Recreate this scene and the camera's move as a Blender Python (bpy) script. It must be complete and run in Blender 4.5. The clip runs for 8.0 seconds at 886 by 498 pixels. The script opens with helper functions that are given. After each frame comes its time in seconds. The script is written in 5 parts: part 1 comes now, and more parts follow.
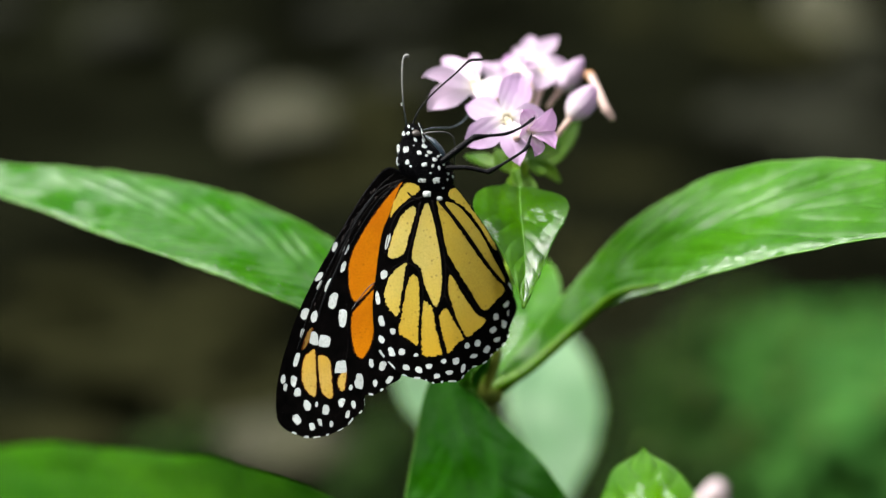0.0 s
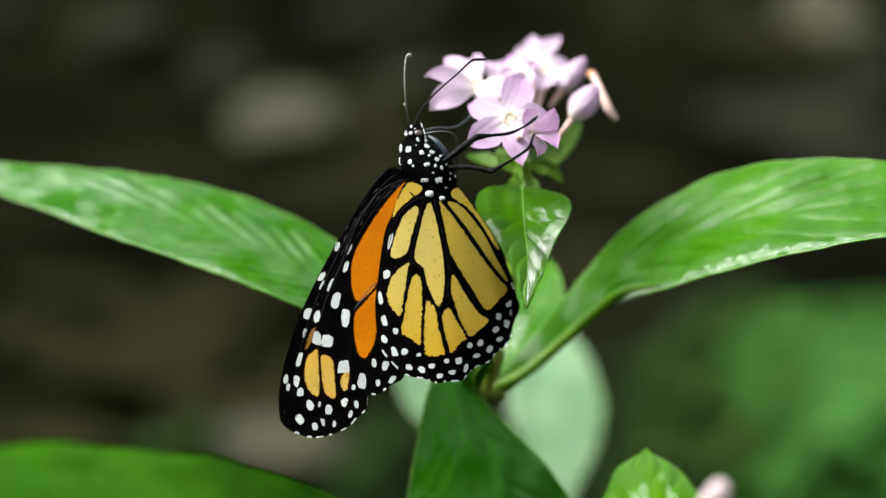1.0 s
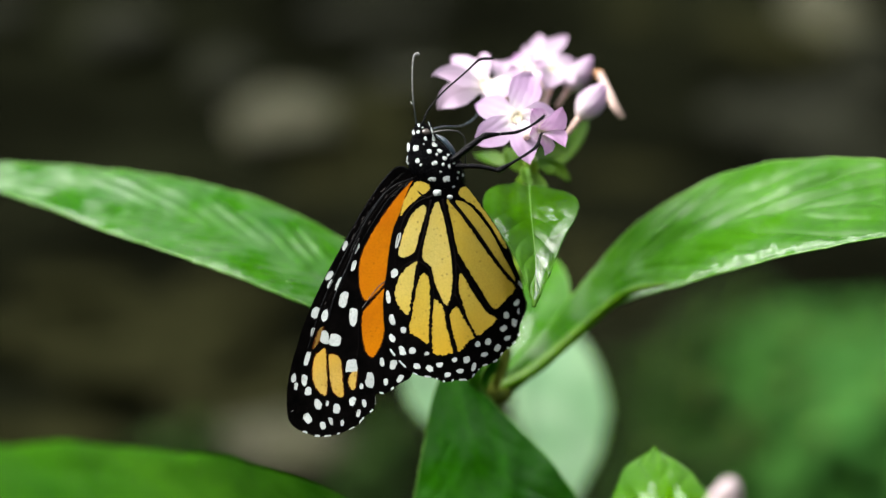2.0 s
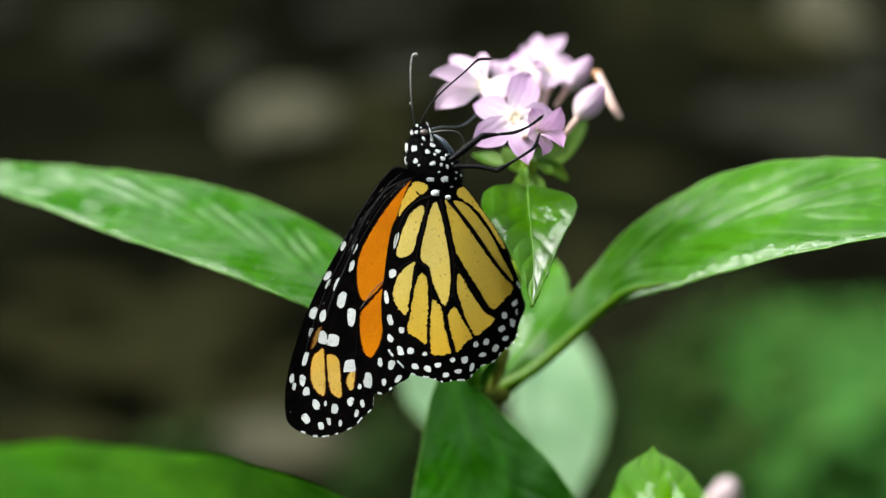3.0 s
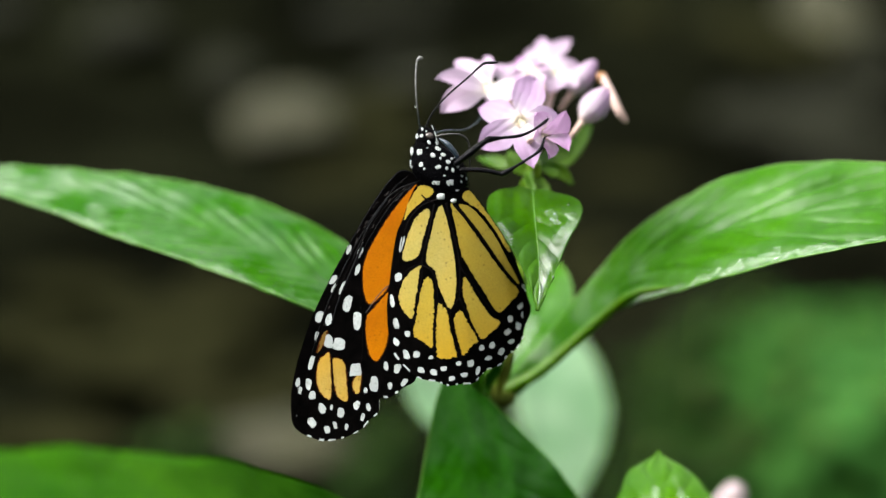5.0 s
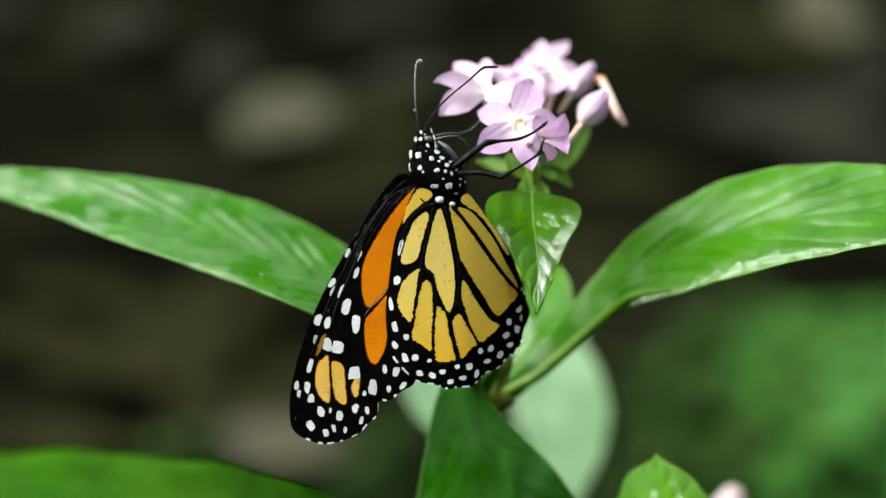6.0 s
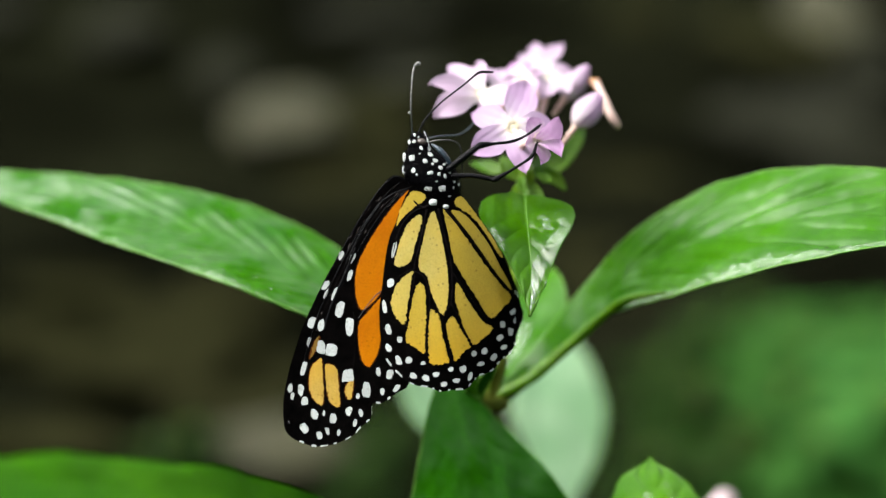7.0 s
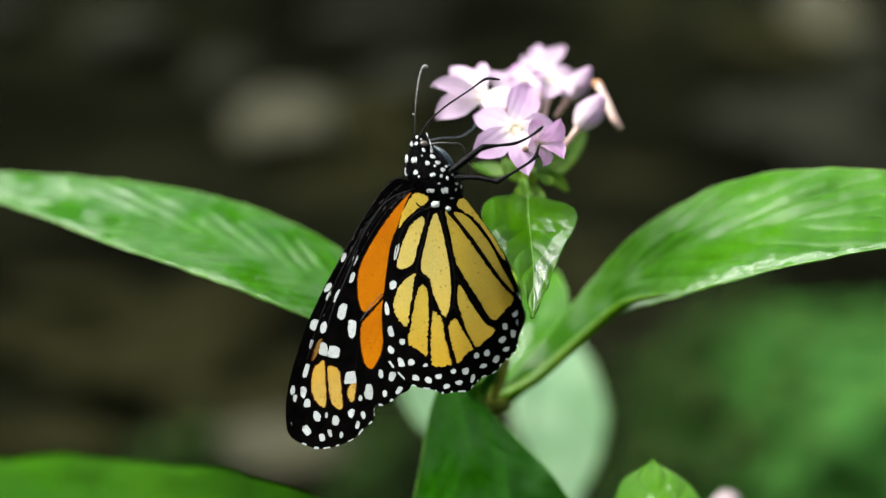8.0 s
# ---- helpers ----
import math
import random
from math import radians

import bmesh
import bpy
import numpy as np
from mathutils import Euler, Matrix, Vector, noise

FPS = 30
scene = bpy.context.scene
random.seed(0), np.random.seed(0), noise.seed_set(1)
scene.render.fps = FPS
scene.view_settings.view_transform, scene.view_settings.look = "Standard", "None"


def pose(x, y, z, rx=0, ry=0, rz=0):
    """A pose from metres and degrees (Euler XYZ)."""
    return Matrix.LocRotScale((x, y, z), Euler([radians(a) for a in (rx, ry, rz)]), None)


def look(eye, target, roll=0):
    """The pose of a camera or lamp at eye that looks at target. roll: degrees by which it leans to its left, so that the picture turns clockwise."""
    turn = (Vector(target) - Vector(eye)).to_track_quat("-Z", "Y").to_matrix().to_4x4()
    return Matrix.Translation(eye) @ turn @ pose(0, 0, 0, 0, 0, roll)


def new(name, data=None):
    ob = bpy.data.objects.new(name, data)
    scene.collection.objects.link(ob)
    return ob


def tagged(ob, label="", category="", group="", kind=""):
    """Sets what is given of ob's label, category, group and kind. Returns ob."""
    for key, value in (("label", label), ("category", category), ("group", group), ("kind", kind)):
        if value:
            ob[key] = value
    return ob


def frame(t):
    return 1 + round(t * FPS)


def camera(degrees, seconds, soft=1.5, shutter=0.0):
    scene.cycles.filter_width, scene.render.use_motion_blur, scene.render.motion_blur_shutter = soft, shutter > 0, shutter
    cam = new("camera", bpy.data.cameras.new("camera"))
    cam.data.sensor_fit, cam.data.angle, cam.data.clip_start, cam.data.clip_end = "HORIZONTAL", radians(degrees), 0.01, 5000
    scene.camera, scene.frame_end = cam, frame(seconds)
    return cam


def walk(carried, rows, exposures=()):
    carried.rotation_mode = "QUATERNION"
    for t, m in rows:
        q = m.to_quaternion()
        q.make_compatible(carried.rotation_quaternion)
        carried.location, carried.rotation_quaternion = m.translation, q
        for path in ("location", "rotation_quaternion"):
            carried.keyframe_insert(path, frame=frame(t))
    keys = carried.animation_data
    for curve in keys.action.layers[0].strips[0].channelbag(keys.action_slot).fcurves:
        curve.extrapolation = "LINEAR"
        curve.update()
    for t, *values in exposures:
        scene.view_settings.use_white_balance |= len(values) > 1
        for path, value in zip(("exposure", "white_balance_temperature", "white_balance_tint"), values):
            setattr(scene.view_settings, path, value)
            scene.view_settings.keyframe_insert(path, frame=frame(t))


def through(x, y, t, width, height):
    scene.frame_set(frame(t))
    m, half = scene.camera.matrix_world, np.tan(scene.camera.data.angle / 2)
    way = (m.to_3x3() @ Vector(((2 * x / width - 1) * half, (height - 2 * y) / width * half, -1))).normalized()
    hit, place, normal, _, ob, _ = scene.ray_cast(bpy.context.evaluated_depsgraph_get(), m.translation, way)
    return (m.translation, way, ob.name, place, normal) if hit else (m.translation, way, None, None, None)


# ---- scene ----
from mathutils import geometry

# ---------- camera and its way ----------
PITCH = radians(18)            # the camera looks a little down on the plant
REACH = 0.36884                # metres from lens to the butterfly
RIGHT = Vector((1, 0, 0))
AHEAD = Vector((0, math.cos(PITCH), -math.sin(PITCH)))
RISE = Vector((0, math.sin(PITCH), math.cos(PITCH)))
CENTRE = Vector((0, 0, 0.45))  # height of the butterfly over the ground
EYE = CENTRE - REACH * AHEAD
TURN = Matrix((RIGHT, RISE, -AHEAD)).transposed()

cam = camera(24, 8.0, soft=1.5)
cam.data.dof.use_dof = True
cam.data.dof.focus_distance = REACH - 0.002
cam.data.dof.aperture_fstop = 6.8

# hand-held drift across the view, in tenths of a millimetre: seconds, sideways, up
DRIFT = [(0, 25, -2), (0.2, 26.5, -1), (0.5, 30.4, -1.5), (0.7, 27.3, -4), (1.0, 20.5, -2.5), (1.2, 17.8, -4.5),
         (1.5, 10.8, -3.8), (1.7, 6.5, -4), (2.8, 10, -5), (3.0, 10.3, -4), (3.2, 6.2, -3.5), (3.5, 3.2, 2.8),
         (3.7, 2.2, 5.2), (4.0, 2.8, 4.6), (4.2, 1.2, 1), (4.5, 0, 0), (4.7, 0.8, 0.2), (5.8, -0.5, 8.6),
         (6.0, 2.8, 7.8), (6.2, 4.5, 8.8), (6.5, 7.3, 9), (6.7, 9.3, 9.8), (7.0, 14.2, 12.4), (7.2, 17.4, 14.8),
         (7.5, 17.2, 16.9), (7.7, 12.5, 15.5), (8.0, 10, 16)]


def eye_row(t, a, b):
    m = TURN.to_4x4()
    m.translation = EYE + RIGHT * (a * 1e-4) + RISE * (b * 1e-4)
    return t, m


walk(cam, [eye_row(*row) for row in DRIFT])

# ---------- sky, sun, exposure ----------
SUN_UP, SUN_ROUND = radians(53), radians(-95)
world = bpy.data.worlds.new("sky")
scene.world = world
world.use_nodes = True
wn = world.node_tree
sky = wn.nodes.new("ShaderNodeTexSky")
sky.sky_type, sky.sun_disc = "NISHITA", False
sky.sun_elevation, sky.sun_rotation = SUN_UP, SUN_ROUND
sky.dust_density, sky.air_density, sky.ozone_density = 6.0, 1.0, 0.5
grey = wn.nodes.new("ShaderNodeHueSaturation")  # a thin even cloud takes most of the blue away
grey.inputs["Saturation"].default_value = 0.15
wn.links.new(sky.outputs["Color"], grey.inputs["Color"])
wn.links.new(grey.outputs["Color"], wn.nodes["Background"].inputs["Color"])
wn.nodes["Background"].inputs["Strength"].default_value = 0.15

sun_data = bpy.data.lights.new("sun", "SUN")
sun_data.energy, sun_data.angle, sun_data.color = 1.95, radians(42), (1.0, 0.96, 0.9)
sun = new("sun", sun_data)
toward = Vector((math.sin(SUN_ROUND) * math.cos(SUN_UP), math.cos(SUN_ROUND) * math.cos(SUN_UP), math.sin(SUN_UP)))
sun.matrix_world = look(toward * 5, (0, 0, 0))
scene.view_settings.exposure = 1.6


# ---------- materials ----------
class Shade:
    """A small node builder for one material."""

    def __init__(self, name):
        self.m = bpy.data.materials.new(name)
        self.m.use_nodes = True
        self.t = self.m.node_tree
        self.b = self.t.nodes["Principled BSDF"]
        self.co = self.t.nodes.new("ShaderNodeTexCoord").outputs["Object"]

    def node(self, kind, **values):
        n = self.t.nodes.new(kind)
        for key, v in values.items():
            n.inputs[key].default_value = v
        return n

    def link(self, a, b):
        self.t.links.new(a, b)

    def noise(self, scale, detail=3.0, rough=0.55, co=None):
        n = self.node("ShaderNodeTexNoise", Scale=scale, Detail=detail, Roughness=rough)
        self.link(co or self.co, n.inputs["Vector"])
        return n.outputs["Fac"]

    def ramp(self, fac, *stops):
        n = self.t.nodes.new("ShaderNodeValToRGB")
        e = n.color_ramp.elements
        while len(e) < len(stops):
            e.new(0.5)
        for el, (p, c) in zip(e, stops):
            el.position, el.color = p, (*c, 1) if len(c) == 3 else c
        self.link(fac, n.inputs["Fac"])
        return n.outputs["Color"]

    def grey(self, fac, lo, hi, a=0.3, b=0.7):
        n = self.node("ShaderNodeMapRange", **{"From Min": a, "From Max": b, "To Min": lo, "To Max": hi})
        self.link(fac, n.inputs["Value"])
        return n.outputs["Result"]

    def mix(self, fac, a, b, mode="MIX"):
        n = self.t.nodes.new("ShaderNodeMix")
        n.data_type, n.blend_type = "RGBA", mode
        for sock, v in ((n.inputs[0], fac), (n.inputs[6], a), (n.inputs[7], b)):
            if isinstance(v, (int, float)):
                sock.default_value = v
            elif isinstance(v, tuple):
                sock.default_value = (*v, 1)
            else:
                self.link(v, sock)
        return n.outputs[2]

    def bump(self, fac, dist, strength=1.0, onto=None):
        n = self.node("ShaderNodeBump", Strength=strength, Distance=dist)
        self.link(fac, n.inputs["Height"])
        if onto:
            self.link(onto, n.inputs["Normal"])
        self.link(n.outputs["Normal"], self.b.inputs["Normal"])
        return n.outputs["Normal"]

    def put(self, **values):
        for key, v in values.items():
            key = key.replace("_", " ")
            if isinstance(v, (int, float)):
                self.b.inputs[key].default_value = v
            elif isinstance(v, tuple):
                self.b.inputs[key].default_value = (*v, 1)
            else:
                self.link(v, self.b.inputs[key])
        return self

    def glow_through(self, share, color):
        """Lets part of the light pass as through a thin sheet."""
        tr = self.t.nodes.new("ShaderNodeBsdfTranslucent")
        if isinstance(color, tuple):
            tr.inputs["Color"].default_value = (*color, 1)
        else:
            self.link(color, tr.inputs["Color"])
        mx = self.node("ShaderNodeMixShader", Fac=share)
        self.link(self.b.outputs[0], mx.inputs[1])
        self.link(tr.outputs[0], mx.inputs[2])
        self.link(mx.outputs[0], self.t.nodes["Material Output"].inputs["Surface"])
        return self


def leaf_material(name, dark, light, rough_lo, rough_hi, through=0.25, gloss=0.5, wet=0.6, relief=(700, 0.00004), film=0.15, dry=0.5, patchy=0.0):
    s = Shade(name)
    big, fine = s.noise(70, 4), s.noise(900, 3)
    rnd = s.t.nodes.new("ShaderNodeObjectInfo").outputs["Random"]
    base = s.ramp(big, (0.3, dark), (0.72, light))
    base = s.mix(s.grey(fine, 0.0, 0.5), base, tuple(c * 0.72 for c in dark))
    base = s.mix(s.grey(rnd, 0.0, 0.25, 0, 1), base, light)
    s.put(Base_Color=base, Roughness=s.grey(s.noise(260, 4), rough_lo, rough_hi), Specular_IOR_Level=s.grey(s.noise(85, 3), gloss * (1 - patchy), gloss * (1 + patchy), 0.4, 0.62))
    s.put(Coat_Weight=s.grey(s.noise(140, 4, 0.65), 0.0, wet, dry, dry + 0.12), Coat_Roughness=film)
    s.bump(s.noise(relief[0], 4, 0.65), relief[1], 0.6)
    return s.glow_through(through, (light[0] * 1.6, light[1] * 1.4, light[2] * 0.8)).m


LEAF = leaf_material("leaf_green", (0.0105, 0.083, 0.0003), (0.034, 0.145, 0.0005), 0.42, 0.58, gloss=0.36, wet=0.18, film=0.36, patchy=0.9)
LEAF_YOUNG = leaf_material("young_leaf_green", (0.0122, 0.075, 0.0003), (0.039, 0.149, 0.0005), 0.36, 0.5, gloss=0.14, wet=0.14, film=0.32, patchy=0.8)
# Nearly the green of LEAF_YOUNG, with little gloss.
LEAF_MATTE = leaf_material("matte_leaf_green", (0.013, 0.082, 0.0006), (0.04, 0.15, 0.001), 0.45, 0.6, gloss=0.05, wet=0.03, film=0.4)
LEAF_WET = leaf_material("wet_leaf_green", (0.018, 0.088, 0.0003), (0.056, 0.165, 0.0003), 0.26, 0.4, 0.3, 0.16, 0.5, (420, 0.00014), 0.2, 0.52, 0.9)
# Darker leaf green: the drooping leaf's shade is put into the colour.
LEAF_SHADED = leaf_material("shaded_leaf_green", (0.008, 0.07, 0.0008), (0.02, 0.12, 0.0014), 0.34, 0.5, 0.2, 0.2, 0.22, film=0.3, patchy=0.9)
# One low-plant green in three tones: background light and shade painted in.
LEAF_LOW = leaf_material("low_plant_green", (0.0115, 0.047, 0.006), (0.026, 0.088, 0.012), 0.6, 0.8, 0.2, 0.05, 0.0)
LEAF_LOW_SHADED = leaf_material("shaded_plant_green", (0.006, 0.016, 0.002), (0.013, 0.032, 0.004), 0.6, 0.8, 0.2, 0.05, 0.0)
LEAF_LOW_LIT = leaf_material("lit_plant_green", (0.017, 0.074, 0.012), (0.038, 0.13, 0.022), 0.6, 0.8, 0.2, 0.05, 0.0)
# Paled: the sky's sheen on the rear leaves is put into the colour.
LEAF_SHEEN = leaf_material("sheen_leaf_green", (0.1, 0.22, 0.1), (0.24, 0.38, 0.22), 0.3, 0.45, gloss=0.3)


def simple(name, base, other, scale, rough, bump=0.0, bump_scale=None, through=0.0, **more):
    s = Shade(name)
    s.put(Base_Color=s.ramp(s.noise(scale, 4), (0.32, base), (0.7, other)), Roughness=s.grey(s.noise(scale * 2.3), rough * 0.85, min(1, rough * 1.15)), **more)
    if bump:
        s.bump(s.noise(bump_scale or scale * 3, 4, 0.6), bump)
    if through:
        s.glow_through(through, tuple(min(1, c * 1.05) for c in other))
    return s.m


VEIN = simple("leaf_vein", (0.08, 0.24, 0.02), (0.15, 0.32, 0.04), 300, 0.4, 0.0001)
STEM = simple("green_stem", (0.08, 0.16, 0.008), (0.15, 0.24, 0.012), 200, 0.4, 0.0001, 900)
STALK = simple("yellow_green_stalk", (0.036, 0.125, 0.0005), (0.08, 0.19, 0.001), 200, 0.4, 0.0001, 900, 0.35, Specular_IOR_Level=0.3)
STEM_BROWN = simple("brown_stem", (0.045, 0.065, 0.006), (0.085, 0.105, 0.012), 200, 0.6, 0.0002, 900, Specular_IOR_Level=0.1)
SEPAL = simple("sepal_green", (0.03, 0.1, 0.002), (0.09, 0.19, 0.006), 160, 0.45, 0.0003, 500, 0.35, Specular_IOR_Level=0.2)


def petal_material(name, pale, deep):
    """Pale at the throat, deeper towards the tip, with fine lines along the petal."""
    s = Shade(name)
    sep = s.t.nodes.new("ShaderNodeSeparateXYZ")
    s.link(s.co, sep.inputs[0])
    along = s.grey(sep.outputs["X"], 0.0, 1.0, 0.0, 0.008)
    wide = s.noise(260, 3)
    shift = s.t.nodes.new("ShaderNodeMath")
    shift.operation = "MULTIPLY_ADD"
    s.link(wide, shift.inputs[0])
    shift.inputs[1].default_value = 0.35
    s.link(along, shift.inputs[2])
    col = s.ramp(shift.outputs[0], (0.12, (0.66, 0.6, 0.42)), (0.3, (0.7, 0.66, 0.64)), (0.55, pale), (1.1, deep))
    lines = s.node("ShaderNodeTexWave", Scale=260.0, Distortion=2.5, Detail=2.0)
    lines.bands_direction = "Y"
    s.link(s.co, lines.inputs["Vector"])
    col = s.mix(s.grey(lines.outputs["Fac"], 0.0, 0.4, 0, 1), col, deep)
    s.put(Base_Color=col, Roughness=0.6, Specular_IOR_Level=0.25)
    s.bump(s.noise(1500, 3), 0.00008, 0.6, s.bump(lines.outputs["Fac"], 0.0001, 0.5))
    return s.glow_through(0.4, tuple((a + b) / 2 for a, b in zip(pale, deep))).m


PETAL = petal_material("petal_pink", (0.49, 0.385, 0.51), (0.45, 0.3, 0.47))
PETAL_LILAC = petal_material("petal_lilac", (0.48, 0.38, 0.51), (0.42, 0.275, 0.45))
PETAL_DEEP = petal_material("petal_mauve", (0.49, 0.33, 0.5), (0.42, 0.22, 0.42))
PETAL_WHITE = petal_material("petal_blush", (0.49, 0.41, 0.49), (0.46, 0.34, 0.46))
TUBE_PINK = simple("corolla_tube", (0.5, 0.34, 0.27), (0.6, 0.46, 0.42), 300, 0.5, through=0.2)
WITHERED = simple("withered_petal", (0.36, 0.24, 0.2), (0.5, 0.38, 0.34), 300, 0.6, 0.0002, 900, 0.2)
RUSTY = simple("withered_brown", (0.2, 0.09, 0.03), (0.34, 0.17, 0.07), 300, 0.7, 0.0002, 900, 0.2)
BUD_PALE = simple("bud_pale", (0.36, 0.29, 0.3), (0.46, 0.39, 0.39), 300, 0.6, 0.0002, 900, 0.2)
THROAT = simple("flower_throat", (0.55, 0.48, 0.32), (0.66, 0.62, 0.52), 600, 0.6)

WING_BLACK = simple("wing_black", (0.0003, 0.0003, 0.0003), (0.0016, 0.0013, 0.0013), 500, 0.6, 0.00006, 5000, Specular_IOR_Level=0.005)
WING_BROWN = simple("wing_costa_brown", (0.001, 0.001, 0.001), (0.06, 0.05, 0.046), 700, 0.4, 0.0001, 3000, Specular_IOR_Level=0.3)
VEIN_GLOSS = simple("wing_edge_vein", (0.0008, 0.0008, 0.0009), (0.006, 0.0065, 0.0075), 500, 0.35, 0.0003, 900, Specular_IOR_Level=0.05)
VEIN_BLACK = simple("wing_vein_black", (0.0005, 0.0005, 0.0005), (0.004, 0.003, 0.003), 900, 0.5, 0.00008, 3000, Specular_IOR_Level=0.02)


def scale_material(name, a, b, speck, through, rim=None, rim_from=0.016, rim_to=0.03, vary=0.0):
    s = Shade(name)
    sep = s.t.nodes.new("ShaderNodeSeparateXYZ")
    s.link(s.co, sep.inputs[0])
    turn = s.t.nodes.new("ShaderNodeMath")
    turn.operation = "ARCTAN2"
    s.link(sep.outputs["X"], turn.inputs[0])
    s.link(sep.outputs["Y"], turn.inputs[1])
    out = s.t.nodes.new("ShaderNodeVectorMath")
    out.operation = "LENGTH"
    s.link(s.co, out.inputs[0])
    ray = s.t.nodes.new("ShaderNodeCombineXYZ")
    s.link(turn.outputs[0], ray.inputs["X"])
    s.link(out.outputs["Value"], ray.inputs["Y"])
    streak = s.node("ShaderNodeTexNoise", Scale=38.0, Detail=3.0)
    s.link(ray.outputs[0], streak.inputs["Vector"])
    col = s.ramp(s.noise(160, 4), (0.3, a), (0.7, b))
    if rim:
        far = s.t.nodes.new("ShaderNodeMath")
        far.operation = "MULTIPLY_ADD"
        s.link(s.noise(220, 3), far.inputs[0])
        far.inputs[1].default_value = 0.006
        s.link(out.outputs["Value"], far.inputs[2])
        col = s.mix(s.grey(far.outputs[0], 0.0, 1.0, rim_from + 0.003, rim_to + 0.003), col, rim)
    col = s.mix(s.grey(streak.outputs["Fac"], 0.0, 0.22, 0.42, 0.72), col, tuple(c * 0.7 for c in a))
    grain = s.noise(3500, 2)
    col = s.mix(s.grey(grain, 0.0, 0.62, 0.42, 0.72), col, tuple(c * 0.55 for c in a))
    patch = s.noise(420, 4, 0.7)
    col = s.mix(s.grey(patch, 0.0, 0.45, 0.48, 0.75), col, tuple(c * q for c, q in zip(a, (0.85, 0.75, 0.5) if a[2] < 0.3 else (0.8, 0.8, 0.8))))
    wide = s.noise(110, 2)
    if a[2] < 0.3:
        col = s.mix(s.grey(wide, 0.0, 0.5, 0.45, 0.7), col, tuple(c * q for c, q in zip(b, (1.05, 0.9, 0.4))))
    if vary:
        rnd = s.t.nodes.new("ShaderNodeObjectInfo").outputs["Random"]
        col = s.mix(s.grey(rnd, 0.0, vary, 0.2, 1.0), col, tuple(c * 0.4 for c in a))
    dots = s.t.nodes.new("ShaderNodeTexVoronoi")
    dots.inputs["Scale"].default_value = 1000
    s.link(s.co, dots.inputs["Vector"])
    few = s.t.nodes.new("ShaderNodeMath")
    few.operation = "MULTIPLY"
    s.link(s.grey(dots.outputs["Distance"], 1.0, 0.0, 0.12, 0.26), few.inputs[0])
    s.link(s.grey(s.noise(330, 3), 0.0, 0.95, 0.48, 0.58), few.inputs[1])
    col = s.mix(few.outputs[0], col, speck)
    s.put(Base_Color=col, Roughness=0.6, Specular_IOR_Level=0.07)
    fold = s.bump(streak.outputs["Fac"], 0.0002, 0.12)
    s.bump(s.noise(4200, 2), 0.00006, 0.7, fold)
    return s.glow_through(through, tuple(min(1, c * 1.1) for c in b)).m


CELL_TAN = scale_material("wing_cell_tan", (0.53, 0.43, 0.1), (0.65, 0.54, 0.17), (0.1, 0.05, 0.01), 0.4, (0.64, 0.43, 0.03), 0.014, 0.028)
CELL_GOLD = scale_material("wing_cell_gold", (0.54, 0.4, 0.05), (0.64, 0.48, 0.08), (0.16, 0.07, 0.01), 0.45, (0.66, 0.36, 0.012), 0.02, 0.031)
# Darkened tan: shade on the hindwing's right side is put into the colour.
CELL_TAN_SHADED = scale_material("wing_cell_tan_shaded", (0.4, 0.305, 0.035), (0.52, 0.4, 0.07), (0.1, 0.05, 0.01), 0.4, (0.5, 0.34, 0.02), 0.012, 0.024)
CELL_TIP = scale_material("wing_cell_ochre", (0.56, 0.36, 0.06), (0.68, 0.46, 0.11), (0.2, 0.08, 0.01), 0.4)
CELL_ORANGE = scale_material("wing_cell_orange", (0.54, 0.15, 0.0), (0.7, 0.245, 0.0), (0.3, 0.08, 0.0), 0.45)
WING_WHITE = scale_material("wing_spot_white", (0.46, 0.5, 0.49), (0.6, 0.65, 0.63), (0.2, 0.2, 0.18), 0.2, vary=0.25)

BODY = simple("body_black_fur", (0.0003, 0.0003, 0.0005), (0.0012, 0.0012, 0.0016), 1500, 0.3, 0.00025, 3500, Specular_IOR_Level=0.012)
LEG_BLACK = simple("leg_black", (0.0004, 0.0004, 0.0007), (0.002, 0.002, 0.003), 1200, 0.3, 0.0002, 2600, Specular_IOR_Level=0.08)
LEG_BLUE = simple("leg_blue_grey", (0.008, 0.014, 0.02), (0.03, 0.045, 0.058), 900, 0.3, 0.00006, 4000, Specular_IOR_Level=0.3)
TONGUE = simple("tongue_dark", (0.002, 0.002, 0.002), (0.012, 0.012, 0.011), 900, 0.4)
def antenna_material():
    """Dark at the root, grey further out, where the light on it is painted."""
    s = Shade("antenna_lit")
    far = s.t.nodes.new("ShaderNodeVectorMath")
    far.operation = "LENGTH"
    s.link(s.co, far.inputs[0])
    grey = s.ramp(s.noise(1500, 3), (0.3, (0.09, 0.09, 0.09)), (0.7, (0.26, 0.26, 0.25)))
    s.put(Base_Color=s.mix(s.grey(far.outputs["Value"], 0.0, 1.0, 0.003, 0.011), (0.004, 0.007, 0.008), grey), Roughness=0.45, Specular_IOR_Level=0.1)
    return s.m


ANTENNA_LIT = antenna_material()
EYE_BROWN = simple("eye_brown", (0.025, 0.02, 0.017), (0.07, 0.058, 0.05), 2000, 0.2)

